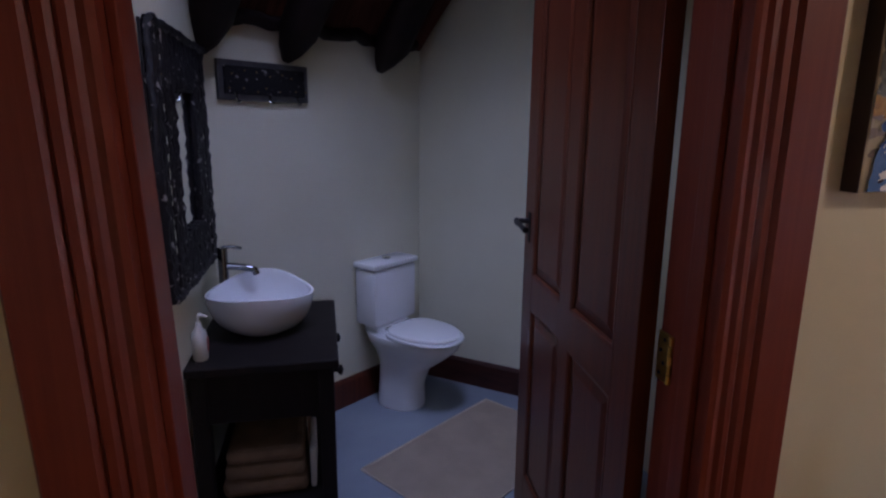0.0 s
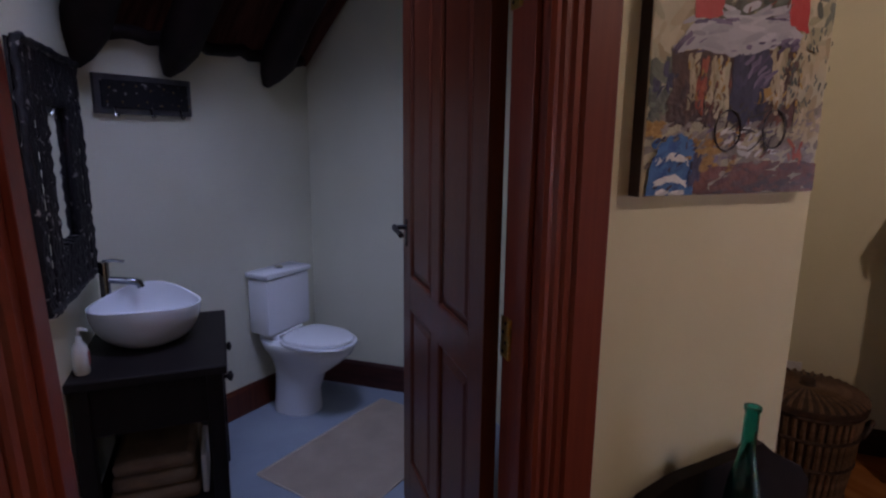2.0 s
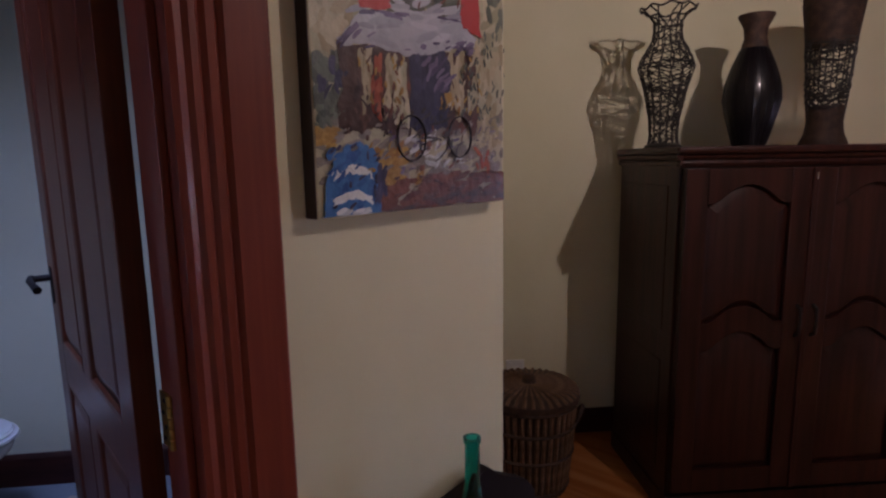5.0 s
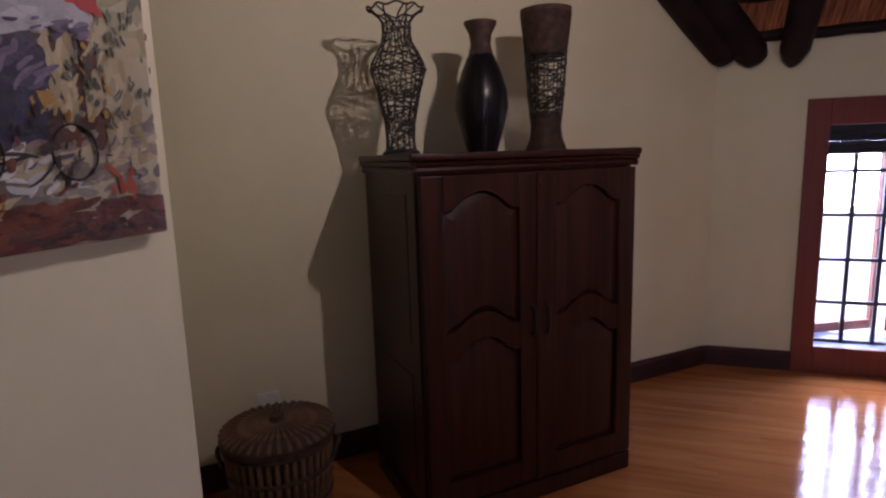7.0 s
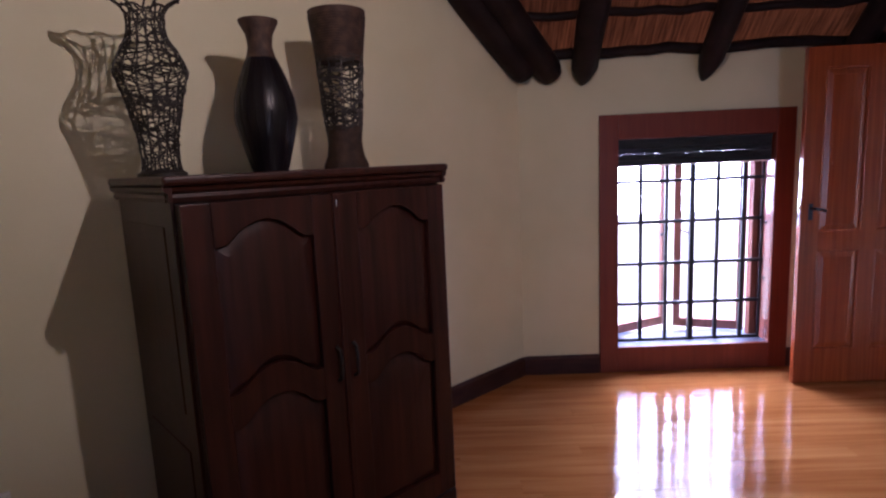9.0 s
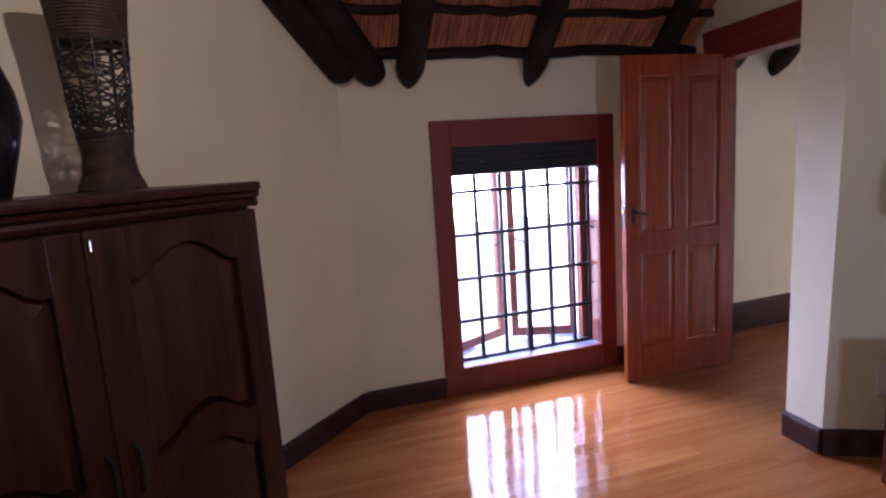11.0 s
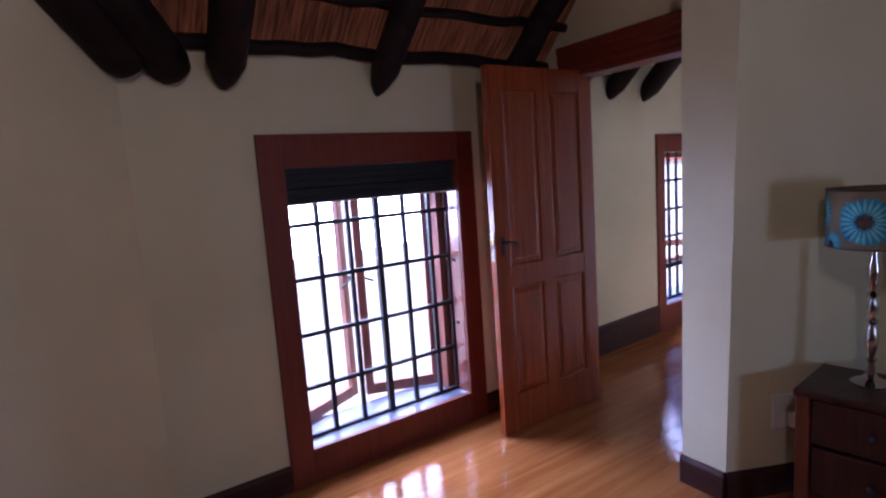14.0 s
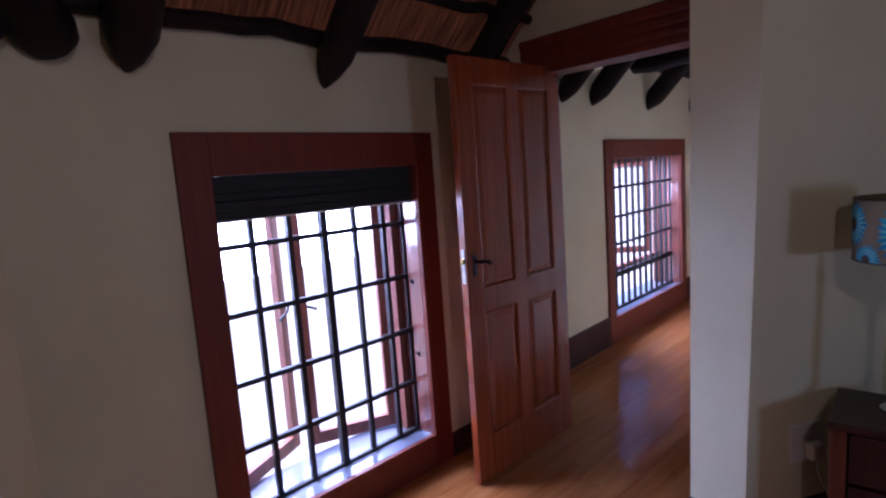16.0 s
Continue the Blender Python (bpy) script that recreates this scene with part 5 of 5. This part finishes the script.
sp = thing("soap_dispenser", pose(-0.29, 1.84, VH) @ Matrix.Diagonal((0.76, 0.76, 1, 1)), "white plastic soap pump bottle on the washstand", "soap bottle")
part("bottle", lathe(bmesh.new(), [(0.026, 0), (0.031, 0.006), (0.032, 0.07), (0.028, 0.095), (0.013, 0.108), (0.013, 0.116), (0.002, 0.117)], 24), PLASTIC, sp, smooth=50)
pm = part("pump", lathe(bmesh.new(), [(0.012, 0.116), (0.012, 0.126), (0.005, 0.128), (0.005, 0.146), (0.002, 0.147)], 16), PLASTIC, sp, smooth=50)
part("nozzle", tube(bmesh.new(), [(0, 0, 0.147), (0.012, 0, 0.149), (0.036, 0, 0.143)], [0.008, 0.007, 0.004], 10), PLASTIC, pm, smooth=50)
part("label", boxes((0.0305, 0.0335, -0.014, 0.014, 0.03, 0.075), bevel=0.001), flat("label_red", (0.45, 0.08, 0.07)), sp, "small reddish printed label")

# mirror in a frame of dark plaited fibre
mr = thing("wall_mirror", pose(-0.33, 1.62, 0.945, 0, 0, 0), "tall mirror in a wide dark plaited frame", "mirror")
ML, MH = 0.66, 0.76
part("backing", boxes((0.002, 0.010, 0.01, ML - 0.01, 0.01, MH - 0.01)), BLACK_WOOD, mr)
part("mirror_glass", boxes((0.010, 0.014, 0.20, ML - 0.20, 0.17, MH - 0.17)), MIRROR, mr)


def rope(parent, name, p0, p1, r, seed):
    """A plaited strand made of knotted lumps."""
    r2 = random.Random(seed)
    p0, p1 = Vector(p0), Vector(p1)
    n = max(6, int((p1 - p0).length / 0.022))
    pts, rad = [], []
    for k in range(n + 1):
        pts.append(p0.lerp(p1, k / n) + Vector((r2.uniform(-0.2, 0.2), r2.uniform(-0.25, 0.25), r2.uniform(-0.25, 0.25))) * r)
        rad.append(r * (1.12 if k % 2 else 0.78) * r2.uniform(0.9, 1.1))
    part(name, tube(bmesh.new(), pts, rad, 9), ROPE, parent, smooth=60)


ROPE = material("plaited_fibre", (0.0045, 0.0035, 0.006), 0.5, color2=(0.30, 0.28, 0.27), scale=42, bump=0.5, bump_scale=160, band=(0.62, 0.69), spec=0.3)
sd = 20
for off in (0.012, 0.035, 0.058, 0.104, 0.127, 0.150, 0.173, 0.194):
    for y in (off, ML - off):
        sd += 1
        rope(mr, "frame_strand", (0.024, y, 0.004), (0.024, y, MH - 0.004), 0.0128, sd)
for k in range(11):
    y = 0.212 + 0.0236 * k
    for z0, z1 in ((0.004, 0.168), (MH - 0.168, MH - 0.004)):
        sd += 1
        rope(mr, "frame_strand", (0.024, y, z0), (0.024, y, z1), 0.0128, sd)
for z in (0.012, MH - 0.012):
    sd += 1
    rope(mr, "frame_strand", (0.034, 0.0, z), (0.034, ML, z), 0.012, sd)
for y in (0.081, ML - 0.081):
    for z0, z1 in ((0.10, 0.24), (0.27, 0.46), (0.50, MH - 0.09)):
        part("frame_slit", boxes((0.010, 0.031, y - 0.005, y + 0.005, z0, z1)), MIRROR, mr)

# hook rack
hr = thing("hook_rack", W_RACK @ pose(-0.50, 0, 1.535), "dark studded rack with metal hooks on the wall", "hook rack")
part("backboard", boxes((0, 0.42, -0.022, -0.001, 0, 0.155), bevel=0.004), material("grey_metal_edge", (0.07, 0.07, 0.08), 0.45, 0.6, color2=(0.12, 0.12, 0.13), scale=20), hr)
part("plaited_panel", boxes((0.022, 0.398, -0.032, -0.022, 0.022, 0.133), bevel=0.004), ROPE, hr)
r2 = random.Random(3)
for k in range(13):
    x, z = 0.05 + 0.34 * (k % 7) / 6 + r2.uniform(-0.015, 0.015), (0.045 if k < 7 else 0.108) + r2.uniform(-0.01, 0.01)
    part("stud", lathe(bmesh.new(), [(0.0045, 0), (0.004, 0.003), (0.002, 0.0045)], 10, pose(x, -0.031, z, 90, 0, 0)), AGED_BRASS, hr, smooth=60)
for x in (0.06, 0.21, 0.345):
    bm = tube(bmesh.new(), [(x, -0.022, 0.03), (x, -0.045, 0.022), (x, -0.052, -0.004), (x, -0.062, -0.014), (x, -0.074, -0.006)], 0.005, 8)
    part("hook", bm, CHROME, hr, smooth=50)

# toilet
TO = thing("toilet", pose(0.372, 2.940, 0, 0, 0, -50.0) @ Matrix.Diagonal((0.93, 0.95, 1.03, 1)), "white ceramic close-coupled toilet with its lid down", "toilet")


def oval(x0, x1, w, z, n=40, flat_back=True):
    """Outline of a toilet rim: x forward from the wall."""
    cx, L = x0 + (x1 - x0) * 0.42, (x1 - x0)
    pts = []
    for k in range(n):
        a = 2 * math.pi * k / n
        c, s = math.cos(a), math.sin(a)
        x = cx + (L * 0.58 * c if c > 0 else L * 0.42 * math.copysign(abs(c) ** 0.6, c))
        pts.append((x, w / 2 * math.copysign(abs(s) ** (0.9 if c > 0 else 0.7), s), z))
    return pts


def loft(sections, cap=True):
    bm = bmesh.new()
    rings = [[bm.verts.new(p) for p in sec] for sec in sections]
    n = len(sections[0])
    for a, b in zip(rings, rings[1:]):
        for k in range(n):
            bm.faces.new((a[k], a[(k + 1) % n], b[(k + 1) % n], b[k]))
    if cap:
        bm.faces.new(rings[0][::-1])
        bm.faces.new(rings[-1])
    return bm


part("pan", loft([oval(0.08, 0.335, 0.235, 0.0), oval(0.075, 0.34, 0.24, 0.02), oval(0.08, 0.335, 0.22, 0.12), oval(0.08, 0.38, 0.215, 0.22), oval(0.06, 0.50, 0.27, 0.30), oval(0.02, 0.565, 0.335, 0.355), oval(0.01, 0.58, 0.345, 0.385), oval(0.015, 0.578, 0.34, 0.392)]), CERAMIC, TO, smooth=50)
part("shelf", boxes((0.01, 0.16, -0.11, 0.11, 0.36, 0.426), bevel=0.015), CERAMIC, TO, smooth=35)
part("seat", loft([oval(0.175, 0.585, 0.345, 0.393), oval(0.172, 0.592, 0.352, 0.400), oval(0.175, 0.588, 0.348, 0.410)]), CERAMIC, TO, smooth=40)
part("lid", loft([oval(0.180, 0.566, 0.318, 0.4115), oval(0.178, 0.572, 0.324, 0.418), oval(0.182, 0.566, 0.316, 0.427), oval(0.22, 0.53, 0.27, 0.432)]), CERAMIC, TO, smooth=40)
cs = part("cistern", boxes((0.0, 0.155, -0.165, 0.165, 0.425, 0.715), bevel=0.018), CERAMIC, TO, smooth=35)
part("cistern_lid", boxes((-0.004, 0.165, -0.174, 0.174, 0.716, 0.746), bevel=0.010), CERAMIC, cs, smooth=35)
part("flush_button", lathe(bmesh.new(), [(0.024, 0.744), (0.024, 0.752), (0.020, 0.756), (0.002, 0.757)], 24, pose(0.08, 0, 0)), CHROME, cs, smooth=40)
for y in (-0.08, 0.08):
    part("seat_hinge", tube(bmesh.new(), [(0.168, y - 0.018, 0.412), (0.168, y + 0.018, 0.412)], 0.010, 12), CHROME, TO, smooth=40)

# bath mat
mt = thing("bath_mat", pose(0.231, 2.204, 0, 0, 0, 36.4), "large flat beige bath mat on the blue floor", "bath mat")
bm = bmesh.new()
nx, ny = 30, 20
g = [[bm.verts.new((0.87 * i / nx, -0.55 * j / ny, 0.007 + 0.002 * noise.noise((i * 0.5, j * 0.5, 1)))) for j in range(ny + 1)] for i in range(nx + 1)]
for i in range(nx):
    for j in range(ny):
        bm.faces.new((g[i][j], g[i + 1][j], g[i + 1][j + 1], g[i][j + 1]))
bmesh.ops.solidify(bm, geom=bm.faces[:], thickness=0.005)
part("mat_body", bm, RUG, mt, smooth=50)
bm = bmesh.new()
for p, q in (((0, 0), (0.87, 0)), ((0.87, 0), (0.87, -0.55)), ((0.87, -0.55), (0, -0.55)), ((0, -0.55), (0, 0))):
    tube(bm, [(*p, 0.006), ((p[0] + q[0]) / 2, (p[1] + q[1]) / 2, 0.006), (*q, 0.006)], 0.005, 6)
part("hem", bm, RUG, mt, smooth=60)

# ---- outside ----
bm = bmesh.new()
bmesh.ops.create_grid(bm, x_segments=60, y_segments=60, size=300)
for v in bm.verts:
    v.co.z = -2.9 + 0.1 * noise.noise(v.co * 0.05)
setting(part("ground", bm, LAWN), "pale dry lawn below the windows", "ground")

# ---- floor planks ----
PW, PL = 0.108, 1.9
plank_mesh = {}


def plank(length):
    key = round(length, 2)
    if key not in plank_mesh:
        bm = bmesh.new()
        b, w, l = 0.0007, PW / 2 - 0.0001, length / 2 - 0.0001
        lo = [bm.verts.new((x, y, -0.004)) for x, y in ((-l, -w), (l, -w), (l, w), (-l, w))]
        md = [bm.verts.new((x, y, -0.0006)) for x, y in ((-l, -w), (l, -w), (l, w), (-l, w))]
        up = [bm.verts.new((x, y, 0.0)) for x, y in ((-l + b, -w + b), (l - b, -w + b), (l - b, w - b), (-l + b, w - b))]
        for r0, r1 in ((lo, md), (md, up)):
            for k in range(4):
                bm.faces.new((r0[k], r0[(k + 1) % 4], r1[(k + 1) % 4], r1[k]))
        bm.faces.new(up)
        plank_mesh[key] = mesh_of("plank", bm, FLOOR)
    return plank_mesh[key]


deck = thing("floor_boards", W_WIN, "polished honey-coloured narrow timber floorboards", "floor", kind="structure")
rng = random.Random(11)
for row in range(-4, 34):
    y = 0.10 - PW * (row + 0.5)
    x_first = min(1.0, 1.035 * (y - 0.05)) - 0.12 if y > -3.0 else -1.15
    x = x_first if y < -0.05 else 2.48
    x = max(x, -3.1)
    end = 6.4 if y > -1.6 else 3.2
    first = True
    while x < end:
        length = round(rng.uniform(0.6, PL), 1) if first else PL
        first = False
        o = new("plank", plank(length))
        o.parent = deck
        o.matrix_local = pose(x + length / 2, y, 0, rng.uniform(-0.16, 0.16), rng.uniform(-0.01, 0.01))
        x += length
